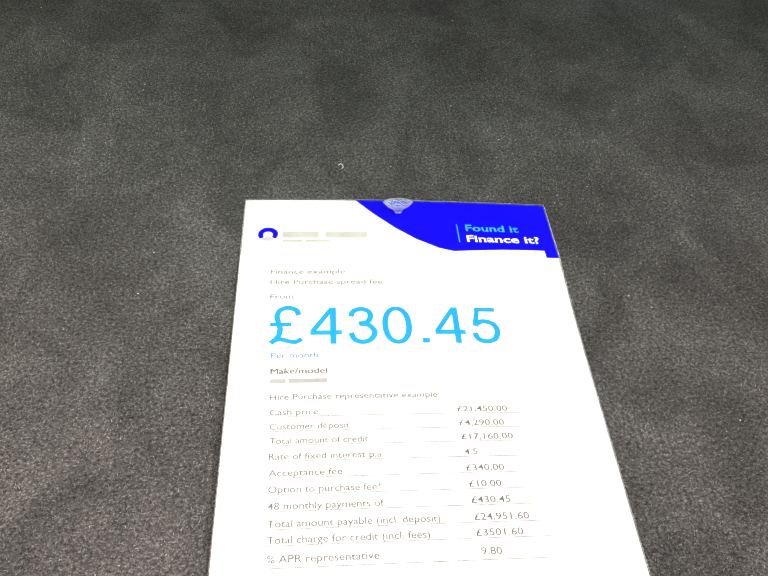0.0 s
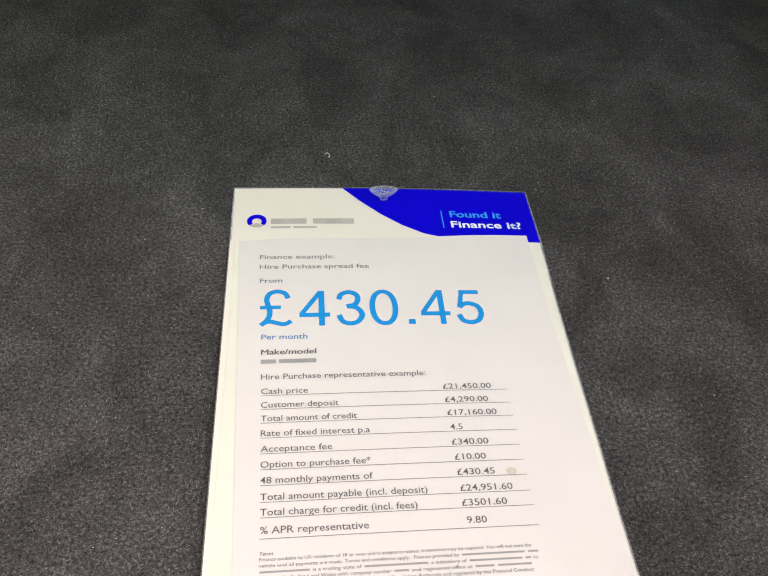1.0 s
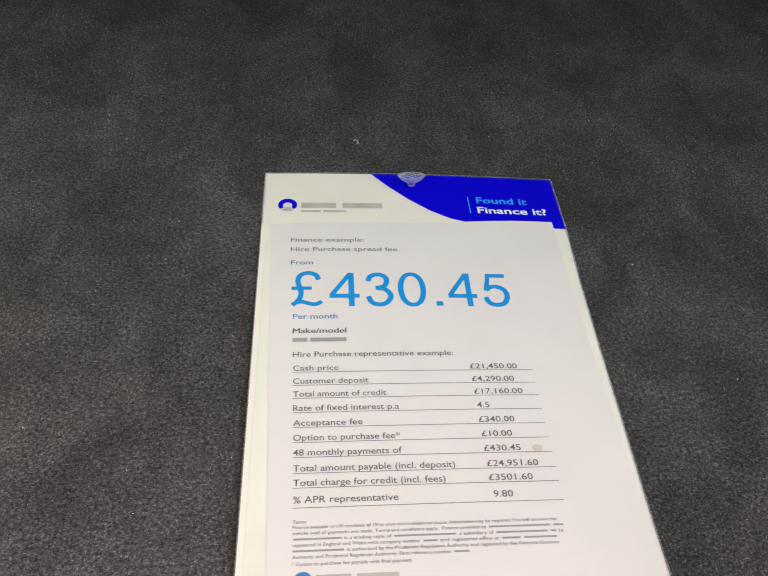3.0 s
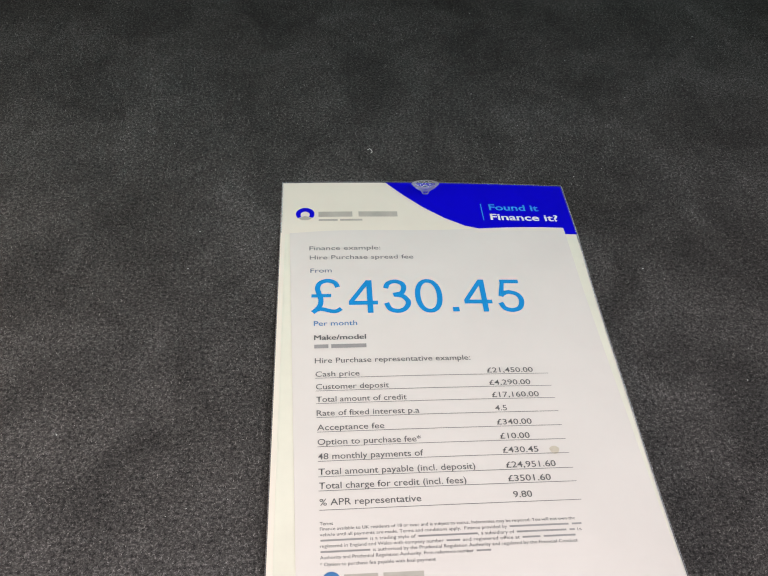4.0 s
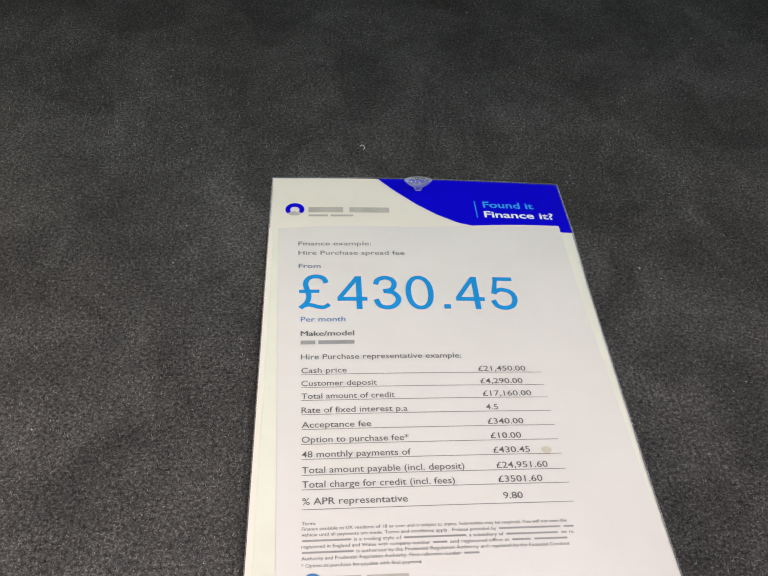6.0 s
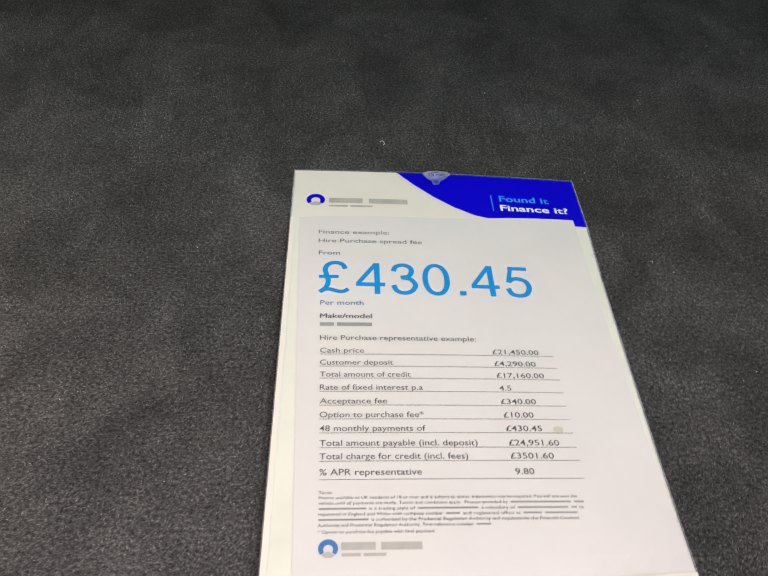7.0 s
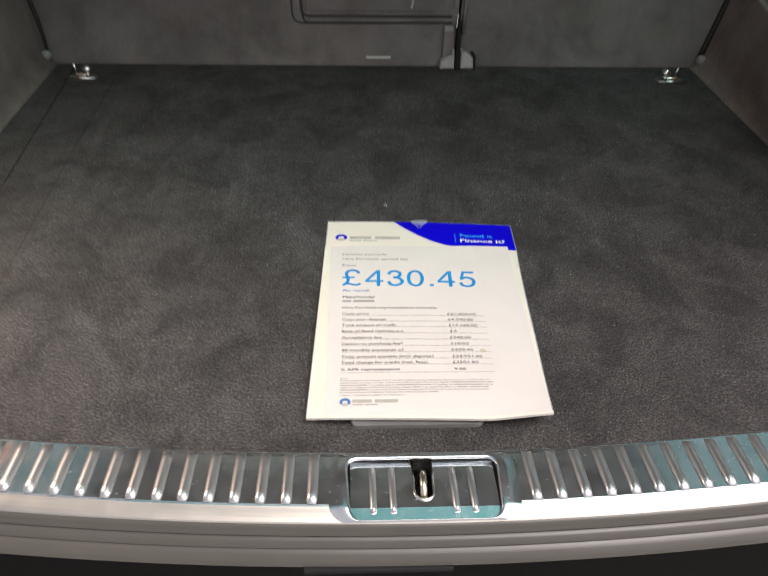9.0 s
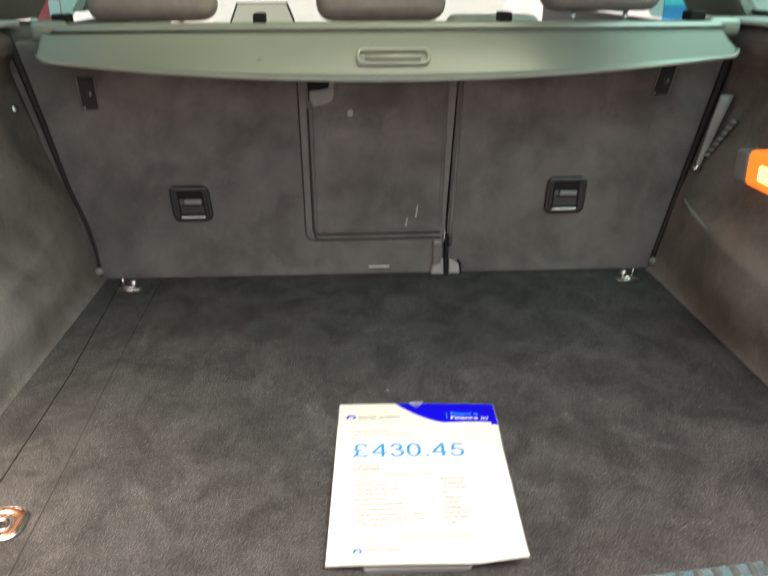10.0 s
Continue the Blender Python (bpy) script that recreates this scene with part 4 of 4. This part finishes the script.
    part("groove", bm, RUBBER, disc)
part("bridge", block(-0.014, -0.005, -0.016, 0.016, -0.004, 0.0035, 0.0015), BRIGHT, eye_plate)

# ---- floor handle under the card ----
handle = thing("floor_handle", (0.0, 0.0285, 0.0), "flat grey plastic handle of the boot floor", "handle")
part("plate", prism(rounded(0.126, 0.046, 0.008, 5), 0.0, 0.0046, 0.002, 3), HANDLE, handle)

# ---- the display card ----
CARD_M = Matrix.Translation((0.0117, 0.0079, 0.0132)) @ Matrix.Rotation(radians(3.9), 4, Vector((-0.9219, -3.0321, -2.2717)).normalized())


def sag(u, v):
    """How the card bends away from its plane: it falls towards one upper corner and lifts at the lower one."""
    s = (u + 0.1165) / 0.233
    a = 0.0525 * v * (0.35 * s + 0.65 * s * s)
    dip = 0.0066 * max(0.0, s / 0.74 if s < 0.74 else 1 - ((s - 0.74) / 0.3) ** 1.3) ** 1.5 * math.exp(-max(v, 0) / 0.022)
    return -a * 0.42 / (0.21 + v) - dip


def lay(bm, lift):
    """Lay a flat drawing on the bent card."""
    for p in bm.verts:
        d = sag(p.co.x, p.co.y)
        p.co.x -= d * (p.co.x + 0.085) / 0.41 * (0.1 + 0.9 * min(1.0, max(0.0, p.co.y) / 0.3))
        p.co.z += d + lift
        wide = max(0.0, p.co.x / 0.1165)
        p.co.x -= wide * (0.0016 * max(0.0, 1 - p.co.y / 0.12) + 0.001 * min(1.0, max(0.0, (0.3 - p.co.y) / 0.06)))
    return bm


def flat(outline):
    bm = bmesh.new()
    bm.faces.new([bm.verts.new((x, y, 0)) for x, y in outline])
    return fine(bm)


def fine(bm, size=0.012):
    """Cut flat faces along a grid, so that they can bend."""
    for axis in (0, 1):
        lo = min(p.co[axis] for p in bm.verts)
        hi = max(p.co[axis] for p in bm.verts)
        c = math.ceil(lo / size) * size
        while c < hi:
            co, no = Vector((0, 0, 0)), Vector((0, 0, 0))
            co[axis], no[axis] = c, 1
            bmesh.ops.bisect_plane(bm, geom=bm.verts[:] + bm.edges[:] + bm.faces[:], plane_co=co, plane_no=no)
            c += size
    return bm


card = thing("display_card", (0, 0, 0), "cream finance card holder with a blue header", "card", m=CARD_M)
W, H = 0.1165, 0.3627
part("board", lay(sheet(lambda u, v: (u, v, 0), steps(-W, W, 24), steps(0, H, 36), (0, 0, -0.0016)), 0), BOARD, card, smooth=False)
part("pocket_edge", lay(fine(block(-W, -W + 0.0035, 0, 0.3, 0.0002, 0.0009)), 0), BOARD, card)
part("pocket_back", lay(fine(block(-W + 0.0035, -0.094, 0.0035, 0.299, 0.0001, 0.00025)), 0), POCKET, card, "pale yellow pocket margin")
part("pocket_back", lay(fine(block(0.1, W - 0.001, 0.0035, 0.299, 0.0001, 0.00025)), 0), POCKET, card, "pale yellow pocket margin")
part("pocket_edge", lay(fine(block(-W, W, 0.0, 0.0035, 0.0002, 0.0011)), 0), BOARD, card)
blue_edge = [(-0.0305, 0.3625), (-0.0175, 0.347), (-0.0016, 0.3306), (0.014, 0.3177), (0.0296, 0.3084), (0.0395, 0.3053), (0.06, 0.3012), (0.085, 0.3002), (0.1165, 0.3002), (0.1165, 0.3625)]
part("blue_header", lay(flat(blue_edge), 0.0003), BLUE, card, "deep blue printed header")


def welded_edge(points):
    """A thin clear bead along the card's outline."""
    flat_line = [(a[0] + (b[0] - a[0]) * k / 24, a[1] + (b[1] - a[1]) * k / 24) for a, b in zip(points, points[1:]) for k in range(24)] + [points[-1]]
    bm = bmesh.new()
    for x, y in flat_line:
        bm.verts.new((x, y, 0.0))
    lay(bm, 0.0002)
    line = [p.co.copy() for p in bm.verts]
    bm.free()
    return tube(line, 0.00075, 6)


part("welded_edge", welded_edge([(-W, 0.0), (-W, H), (W, H), (W, 0.3)]), EDGE_FILM, card, "clear welded edge of the card", smooth=True)
part("welded_edge", welded_edge([(W, 0.3), (W, 0.0), (-W, 0.0)]), EDGE_FILM, card, smooth=True)


def slip(v):
    """The print sits a little lower on the sheet than its nominal lines."""
    return 0.0009 + 0.0005 * (0.3 - v) / 0.25 - 0.0006 * max(0.0, 0.06 - v) / 0.03


def drift(u):
    return 0.0006 * max(0.0, u) / 0.06


def words(body, u0, u1, v, cap, material, parent, name="printed_text", lift=0.00095, bold=0.0):
    """A line of print from u0 to u1 with its baseline at v and capitals cap high."""
    cu = bpy.data.curves.new("type", "FONT")
    cu.body, cu.offset, cu.resolution_u = body, bold, 3
    ob = new("type", cu)
    bpy.context.view_layer.update()
    me = bpy.data.meshes.new_from_object(ob.evaluated_get(bpy.context.evaluated_depsgraph_get()))
    bpy.data.objects.remove(ob)
    bm = bmesh.new()
    bm.from_mesh(me)
    bpy.data.meshes.remove(me)
    xs = [p.co.x for p in bm.verts]
    if parent.name.startswith("paper"):
        u0, u1, v = u0 + drift(u0), u1 + drift(u1), v - slip(v)
    else:
        v -= 0.0006
    k = (u1 - u0) / (max(xs) - min(xs))
    x0 = min(xs)
    for p in bm.verts:
        p.co = Vector((u0 + (p.co.x - x0) * k, v + p.co.y * cap / CAP, 0))
    return part(name, lay(fine(bm, 0.03), lift), material, parent)


cu = bpy.data.curves.new("type", "FONT")
cu.body = "H"
ob = new("type", cu)
bpy.context.view_layer.update()
me = bpy.data.meshes.new_from_object(ob.evaluated_get(bpy.context.evaluated_depsgraph_get()))
CAP = max(p.co.y for p in me.vertices)
bpy.data.objects.remove(ob)
bpy.data.meshes.remove(me)


def bar(u0, u1, v0, v1, material, parent, name="printed_bar", lift=0.0011):
    if parent.name.startswith("paper"):
        u0, u1, v0, v1 = u0 + drift(u0), u1 + drift(u1), v0 - slip(v0), v1 - slip(v0)
    else:
        v0, v1 = v0 - 0.0006, v1 - 0.0006
    return part(name, lay(flat([(u0, v0), (u1, v0), (u1, v1), (u0, v1)]), lift), material, parent)


def emblem(cx, cy, r, ring, foot, parent, lift):
    """A round mark: a ring open at the bottom over a small hill."""
    bm = bmesh.new()
    arc = steps(radians(-40), radians(220), 24)
    o = [bm.verts.new((cx + r * math.cos(a), cy + r * math.sin(a), 0)) for a in arc]
    i = [bm.verts.new((cx + 0.5 * r * math.cos(a), cy - 0.1 * r + 0.5 * r * math.sin(a), 0)) for a in arc]
    for k in range(len(arc) - 1):
        bm.faces.new((o[k], o[k + 1], i[k + 1], i[k]))
    part("emblem_ring", lay(bm, lift), ring, parent)
    hill = [(cx - 0.7 * r, cy - 0.72 * r), (cx - 0.34 * r, cy - 0.98 * r), (cx + 0.34 * r, cy - 0.98 * r), (cx + 0.7 * r, cy - 0.72 * r), (cx + 0.06 * r, cy - 0.3 * r), (cx - 0.06 * r, cy - 0.3 * r)]
    part("emblem_hill", lay(flat(hill), lift), foot, parent)


emblem(-0.0975, 0.3226, 0.0075, BLUE, PALE_INK, card, 0.0003)
for u0, u1, v0, v1 in ((-0.0868, -0.0595, 0.3195, 0.3258), (-0.0545, -0.0232, 0.3195, 0.3258), (-0.0866, -0.0715, 0.3146, 0.3168), (-0.0695, -0.0517, 0.3146, 0.3168)):
    bar(u0, u1, v0, v1, PALE_INK, card, lift=0.0003)
bar(0.0451, 0.0459, 0.3155, 0.336, LIGHT_CYAN, card, lift=0.0006)
words("Found it", 0.0518, 0.0916, 0.3285, 0.0072, LIGHT_CYAN, card, lift=0.0006, bold=0.02)
words("Finance it?", 0.0513, 0.1052, 0.3163, 0.0072, WHITE_INK, card, lift=0.0006, bold=0.022)

# ---- the printed sheet in the card's pocket ----
paper = thing("paper_sheet", (0, 0, 0), "white printed finance example sheet in the card holder", "paper", m=CARD_M)
bm = fine(block(-0.1, 0.1, 0.0, 0.3, 0.0003, 0.0007))
for p in bm.verts:
    s, q = (p.co.x + 0.1) / 0.2, p.co.y / 0.3
    lo, hi = (-0.0996 + s * 0.2151, 0.004), (-0.1095 + s * 0.2165, 0.2996 + 0.0074 * s + 0.0012 * math.sin(s * 9))
    p.co.x, p.co.y = lo[0] + (hi[0] - lo[0]) * q, lo[1] + (hi[1] - lo[1]) * q
part("sheet", lay(bm, 0), PAPER, paper)

mm = 0.001
for body, u0, u1, v, cap, ink in (
    ("Finance example:", -93.9, -39.2, 280.6, 4.3, HEAD_INK),
    ("Hire Purchase spread fee", -93.6, -14.7, 270.4, 4.3, HEAD_INK),
    ("From", -93.1, -77.1, 256.4, 4.3, BLUE_GREY_INK),
    ("Per month", -90.5, -60.0, 204.0, 4.4, MID_BLUE_INK),
    ("Hire Purchase representative example:", -89.8, 15.6, 171.0, 4.3, DARK_INK),
):
    words(body, u0 * mm, u1 * mm, v * mm, cap * mm, ink, paper, bold=0.004)


def pen(bm, knots, width, rise=0.0):
    """A stroke of even width along a smooth line through the knots, on the flat."""
    k = [Vector((*q, 0)) for q in knots]
    k = [2 * k[0] - k[1]] + k + [2 * k[-1] - k[-2]]
    line = []
    for a, b, c, d in zip(k, k[1:], k[2:], k[3:]):
        for t in steps(0, 1, 7)[:-1]:
            line.append(0.5 * (2 * b + (c - a) * t + (2 * a - 5 * b + 4 * c - d) * t * t + (3 * b - a - 3 * c + d) * t ** 3))
    line.append(k[-2])
    edge = []
    for i, p in enumerate(line):
        d = line[min(i + 1, len(line) - 1)] - line[max(i - 1, 0)]
        side = Vector((-d.y, d.x, 0)).normalized() * width / 2
        edge.append([bm.verts.new((q.x, q.y, rise)) for q in (p + side, p - side)])
    for a, b in zip(edge, edge[1:]):
        bm.faces.new((a[0], a[1], b[1], b[0]))


def figure(kind):
    """One large sans-serif character, in millimetres from its lower left corner."""
    bm = bmesh.new()

    def area(*corners):
        bm.faces.new([bm.verts.new((x, y, 0)) for x, y in corners])

    if kind == "£":
        pen(bm, [(19.2, 25.8), (17.0, 30.6), (11.6, 32.6), (6.4, 30.4), (4.4, 25.2), (5.4, 20.0), (6.8, 14.0), (6.4, 9.0), (4.4, 5.0), (1.0, 1.4)], 3.7)
        pen(bm, [(2.6, 3.4), (7.5, 4.5), (14.3, 2.3), (18.0, 2.3), (21.4, 4.7)], 3.4, 0.03)
        pen(bm, [(0.0, 17.5), (7.0, 17.5), (14.3, 17.5)], 3.1, 0.06)
    elif kind == "4":
        area((0, 8.0), (21, 8.0), (21, 11.7), (17.3, 11.7), (13.3, 11.7), (4.0, 11.7), (0, 11.7))
        area((13.3, 0), (17.3, 0), (17.3, 8.0), (13.3, 8.0))
        area((13.3, 11.7), (17.3, 11.7), (17.3, 32.4), (13.3, 32.4))
        area((0, 11.7), (4.0, 11.7), (13.3, 26.4), (13.3, 32.4), (13.0, 32.4))
    elif kind == "3":
        pen(bm, [(2.3, 24.0), (4.2, 28.8), (9.4, 30.9), (14.2, 28.9), (15.7, 24.4), (13.4, 19.0), (7.5, 17.3)], 3.8)
        pen(bm, [(8.4, 17.3), (14.4, 15.9), (18.0, 9.8), (15.2, 3.6), (9.9, 1.4), (4.6, 3.4), (2.0, 9.3)], 3.8, 0.03)
    elif kind == "0":
        around = steps(0, 2 * math.pi, 44)[:-1]

        def loop(a, b):
            return [bm.verts.new((9.9 + a * math.copysign(abs(math.cos(t)) ** 0.92, math.cos(t)), 16.2 + b * math.copysign(abs(math.sin(t)) ** 0.92, math.sin(t)), 0)) for t in around]

        o, i = loop(9.9, 16.8), loop(6.0, 13.2)
        for k in range(len(around)):
            j = (k + 1) % len(around)
            bm.faces.new((o[k], o[j], i[j], i[k]))
    elif kind == "5":
        area((4.4, 28.7), (18.4, 28.7), (18.4, 32.4), (4.4, 32.4))
        area((1.5, 15.6), (5.2, 15.2), (7.4, 28.7), (4.4, 28.7))
        pen(bm, [(3.2, 15.6), (6.0, 18.4), (10.2, 19.5), (15.8, 17.0), (17.9, 10.8), (15.4, 3.8), (9.8, 1.4), (4.4, 3.3), (2.0, 8.8)], 3.8, 0.03)
    return bm


for kind, u0, stretch in (("£", -92.2, 1.0), ("4", -65.2, 1.0), ("3", -40.2, 1.0), ("0", -16.8, 1.0), ("4", 18.4, 0.965), ("5", 42.6, 0.98)):
    bm = figure(kind)
    for p in bm.verts:
        u, v = (u0 + p.co.x * stretch) * mm, (215.2 + p.co.y) * mm
        p.co = Vector((u + drift(u), v - slip(0.2152), p.co.z * mm))
    part("printed_figure", lay(fine(bm, 0.006), 0.00095), CYAN, paper)
bar(9.3 * mm, 13.9 * mm, 215.4 * mm, 219.6 * mm, CYAN, paper, "decimal_point")
words("Make/model", -90.4 * mm, -54.6 * mm, 191.2 * mm, 4.3 * mm, DARK_INK, paper)
words("Make/model", -90.1 * mm, -54.3 * mm, 191.2 * mm, 4.3 * mm, DARK_INK, paper, lift=0.00099)
bar(-90.2 * mm, -80.5 * mm, 183.7 * mm, 187.0 * mm, SMALL_INK, paper)
bar(-78.5 * mm, -54.4 * mm, 183.7 * mm, 187.0 * mm, SMALL_INK, paper)
RULES = (158.3, 148.0, 138.0, 127.4, 116.6, 106.1, 95.9, 85.4, 76.1, 63.8)
ROWS_ = (
    ("Cash price", -60.1, "£21,450.00", 25.4, 56.4),
    ("Customer deposit", -41.1, "£4,290.00", 25.4, 52.8),
    ("Total amount of credit", -30.3, "£17,160.00", 25.6, 56.6),
    ("Rate of fixed interest p.a", -23.0, "4.5", 26.0, 33.7),
    ("Acceptance fee", -46.1, "£340.00", 25.5, 47.8),
    ("Option to purchase fee*", -23.9, "£10.00", 25.9, 44.6),
    ("48 monthly payments of", -23.4, "£430.45", 25.9, 48.2),
    ("Total amount payable (incl. deposit)", 7.2, "£24,951.60", 26.2, 56.9),
    ("Total charge for credit (incl. fees)", 0.5, "£3501.60", 25.9, 52.0),
    ("% APR representative", -27.6, "9.80", 27.2, 38.5),
)
for rule, (left, uend, right, u0, u1) in zip(RULES, ROWS_):
    low = 3.1 if right == "9.80" else 1.5
    words(left, (-89.4 + (158 - rule) * 0.024) * mm, uend * mm, (rule + low) * mm, 4.2 * mm, DARK_INK, paper, bold=0.004)
    words(right, u0 * mm, u1 * mm, (rule + low) * mm, 4.1 * mm, DARK_INK, paper, bold=0.004)
    bar((-89.5 + (158 - rule) * 0.024) * mm, (66.4 + (158 - rule) * 0.008) * mm, rule * mm, (rule + 0.32) * mm, DARK_INK, paper, "printed_rule")
words("Terms", -87.1 * mm, -79.6 * mm, 54.6 * mm, 2.0 * mm, DARK_INK, paper)
# small print; numbers in brackets stand for plain bars of that many letters
SMALL = (
    (51.4, 60.5, ("Finance available to UK residents of 18 or over and is subject to status. Indemnities may be required. You will not own the",)),
    (47.9, 64.0, ("vehicle until all payments are made. Terms and conditions apply.  Finance provided by ", 28, " ", 5)),
    (44.4, 63.0, (22, " is a trading style of ", 28, ", a subsidiary of ", 24, " ", 3, " is")),
    (41.0, 59.0, ("registered in England and Wales with company number ", 6, " and registered office at ", 8, " ", 14)),
    (37.6, 59.2, (22, " is authorised by the Prudential Regulation Authority and regulated by the Financial Conduct",)),
    (34.2, 9.0, ("Authority and Prudential Regulation Authority. Firm reference number ", 7)),
    (30.2, -23.0, ("* Option to purchase fee payable with final payment",)),
)
for v, uend, pieces in SMALL:
    total = sum(q if isinstance(q, int) else len(q) for q in pieces)
    u, per = -87.0, (uend + 87.0) / total
    for q in pieces:
        n = q if isinstance(q, int) else len(q)
        if isinstance(q, int):
            bar((u + 0.3) * mm, (u + n * per - 0.3) * mm, (v + 0.25) * mm, (v + 1.35) * mm, SMALL_INK, paper)
        elif q.strip():
            a, b = len(q) - len(q.lstrip()), len(q) - len(q.rstrip())
            words(q.strip(), (u + a * per) * mm, (u + (n - b) * per) * mm, v * mm, 1.95 * mm, DARK_INK, paper, bold=-0.004)
        u += n * per
emblem(-0.081, 0.0207, 0.0053, MID_BLUE_INK, PALE_INK, paper, 0.0011)
for u0, u1, v0, v1 in ((-74.0, -55.5, 20.4, 24.8), (-52.5, -30.3, 20.4, 24.8), (-73.8, -63.5, 16.8, 18.6), (-62.0, -49.9, 16.8, 18.6)):
    bar(u0 * mm, u1 * mm, v0 * mm, v1 * mm, PALE_INK, paper)
bm = bmesh.new()
bm.faces.new([bm.verts.new(((58.8 + 3.0 * math.cos(a) * (1 + 0.12 * math.sin(3 * a))) * mm, (97.1 + 2.9 * math.sin(a)) * mm, 0)) for a in steps(0, 2 * math.pi, 20)[:-1]])
part("stain", lay(bm, 0.00095), STAIN, paper, "faint beige stain")

# ---- suction cup on the card's upper edge ----
cup = thing("suction_cup", (0, 0, 0), "clear plastic suction cup on the card's upper edge", "suction cup", m=CARD_M @ pose(0.0028, 0.3475, sag(0.0028, 0.3475) + 0.001, -24, 0, 0))
bm = lathe([(0.0002, 0.0), (0.0026, 0.0), (0.0032, 0.0012), (0.0036, 0.0026), (0.006, 0.0038), (0.0088, 0.0056), (0.0112, 0.0082), (0.0116, 0.0086), (0.0112, 0.0088), (0.0085, 0.0065), (0.005, 0.005), (0.0, 0.0046)], 36)
part("bowl", bm, CLEAR, cup, smooth=True)
bm = lathe([(0.0025, 0.0046), (0.003, 0.0058), (0.0012, 0.007), (0.0, 0.0071)], 20)
part("nub", bm, CLEAR, cup, smooth=True)

# ---- the pile of the carpet: short curled fibres ----
def fibre_material():
    m, n, l, b = base_material("carpet_fibre", 0.9, 0.0, 0.1)
    geo = n.new("ShaderNodeNewGeometry")
    c1 = ramp(n, l, geo.outputs["Random Per Island"], [(0.0, (0.027, 0.027, 0.028)), (0.5, (0.073, 0.0727, 0.0736)), (0.86, (0.186, 0.183, 0.18)), (1.0, (0.37, 0.36, 0.345))])
    wide = noise_node(n, l, 14.0, 4.0, 0.6, (1.0, 0.75, 1.0), 0.8)
    broad = noise_node(n, l, 4.5, 3.0, 0.5, (0.8, 1.3, 1.0), 0.6)
    c3 = ramp(n, l, wide, [(0.36, (0.78,) * 3), (0.64, (1.22,) * 3)])
    c = mixed(n, l, c1, c3, 1.0, "MULTIPLY")
    c = mixed(n, l, c, ramp(n, l, broad, [(0.35, (0.88, 0.865, 0.85)), (0.65, (1.12, 1.12, 1.12))]), 1.0, "MULTIPLY")
    l.new(c, b.inputs["Base Color"])
    return m


def fibre_pile(count):
    g = np.random.default_rng(11)
    base = np.stack([g.uniform(-0.46, 0.53, count), g.uniform(-0.02, 0.93, count), np.full(count, -0.0004)], 1)
    base = base[base[:, 1] > SILL_BEND * base[:, 0] ** 2 - 0.022]
    k = len(base)
    # the pile leans in drifts
    drift = 2.2 * np.sin(base[:, 0] * 17 + 2 * np.sin(base[:, 1] * 11)) + 1.7 * np.sin(base[:, 1] * 19 + base[:, 0] * 7)
    turn = drift * 0.6 + g.normal(0, 1.5, k)
    lean = g.uniform(0.5, 1.35, k)
    long_ = g.uniform(0.0012, 0.0032, k)
    way = np.stack([np.cos(turn) * np.sin(lean), np.sin(turn) * np.sin(lean), np.cos(lean)], 1)
    side = np.stack([-np.sin(turn), np.cos(turn), np.zeros(k)], 1) * g.uniform(0.00009, 0.00017, k)[:, None]
    bend = np.stack([g.normal(0, 0.0004, k), g.normal(0, 0.0004, k), -0.00025 * np.ones(k)], 1)
    mid = base + way * (long_ * 0.55)[:, None]
    tip = base + way * long_[:, None] + bend
    v = np.stack([base - side, base + side, mid + side * 0.8, mid - side * 0.8, tip], 1).reshape(-1, 3)
    v[:, 2] = np.maximum(v[:, 2], -0.0006)
    o = np.arange(k)[:, None] * 5
    quads, tris = o + np.array([0, 1, 2, 3]), o + np.array([3, 2, 4])
    me = bpy.data.meshes.new("carpet_fibres")
    me.vertices.add(len(v))
    me.vertices.foreach_set("co", v.ravel().astype(np.float32))
    loops = np.concatenate([quads, tris], 1).ravel()
    me.loops.add(len(loops))
    me.loops.foreach_set("vertex_index", loops.astype(np.int32))
    me.polygons.add(2 * k)
    start = (np.arange(k)[:, None] * 7 + np.array([0, 4])).ravel()
    me.polygons.foreach_set("loop_start", start.astype(np.int32))
    me.update(calc_edges=True)
    me.validate()
    me.materials.append(fibre_material())
    return new("carpet_fibres", me)


tagged(fibre_pile(520000), "short curled charcoal fibres of the boot carpet", "carpet pile", kind="stuff")

# ---- lint and dust on the carpet ----
lint = link("lint_thread", tube([(-0.0145, 0.4195, 0.001), (-0.0125, 0.4205, 0.0016), (-0.011, 0.419, 0.0012), (-0.0105, 0.4165, 0.001), (-0.012, 0.415, 0.0008)], 0.00028, 6), LINT)
tagged(lint, "curled white lint thread on the carpet", "lint")
rng = random.Random(5)
bm = bmesh.new()
for _ in range(150):
    x, y, r = rng.uniform(-0.5, 0.5), rng.uniform(0.0, 0.9), rng.uniform(0.00018, 0.00042)
    if -0.11 < x < 0.15 and y < 0.38:
        continue
    bmesh.ops.create_icosphere(bm, subdivisions=1, radius=r, matrix=Matrix.Translation((x, y, r * 0.8)) @ Matrix.Diagonal((rng.uniform(0.6, 2.2), 1, 0.6, 1)))
dust = link("dust_specks", bm, LINT)
tagged(dust, "tiny pale dust specks on the dark carpet", "dust", kind="stuff")
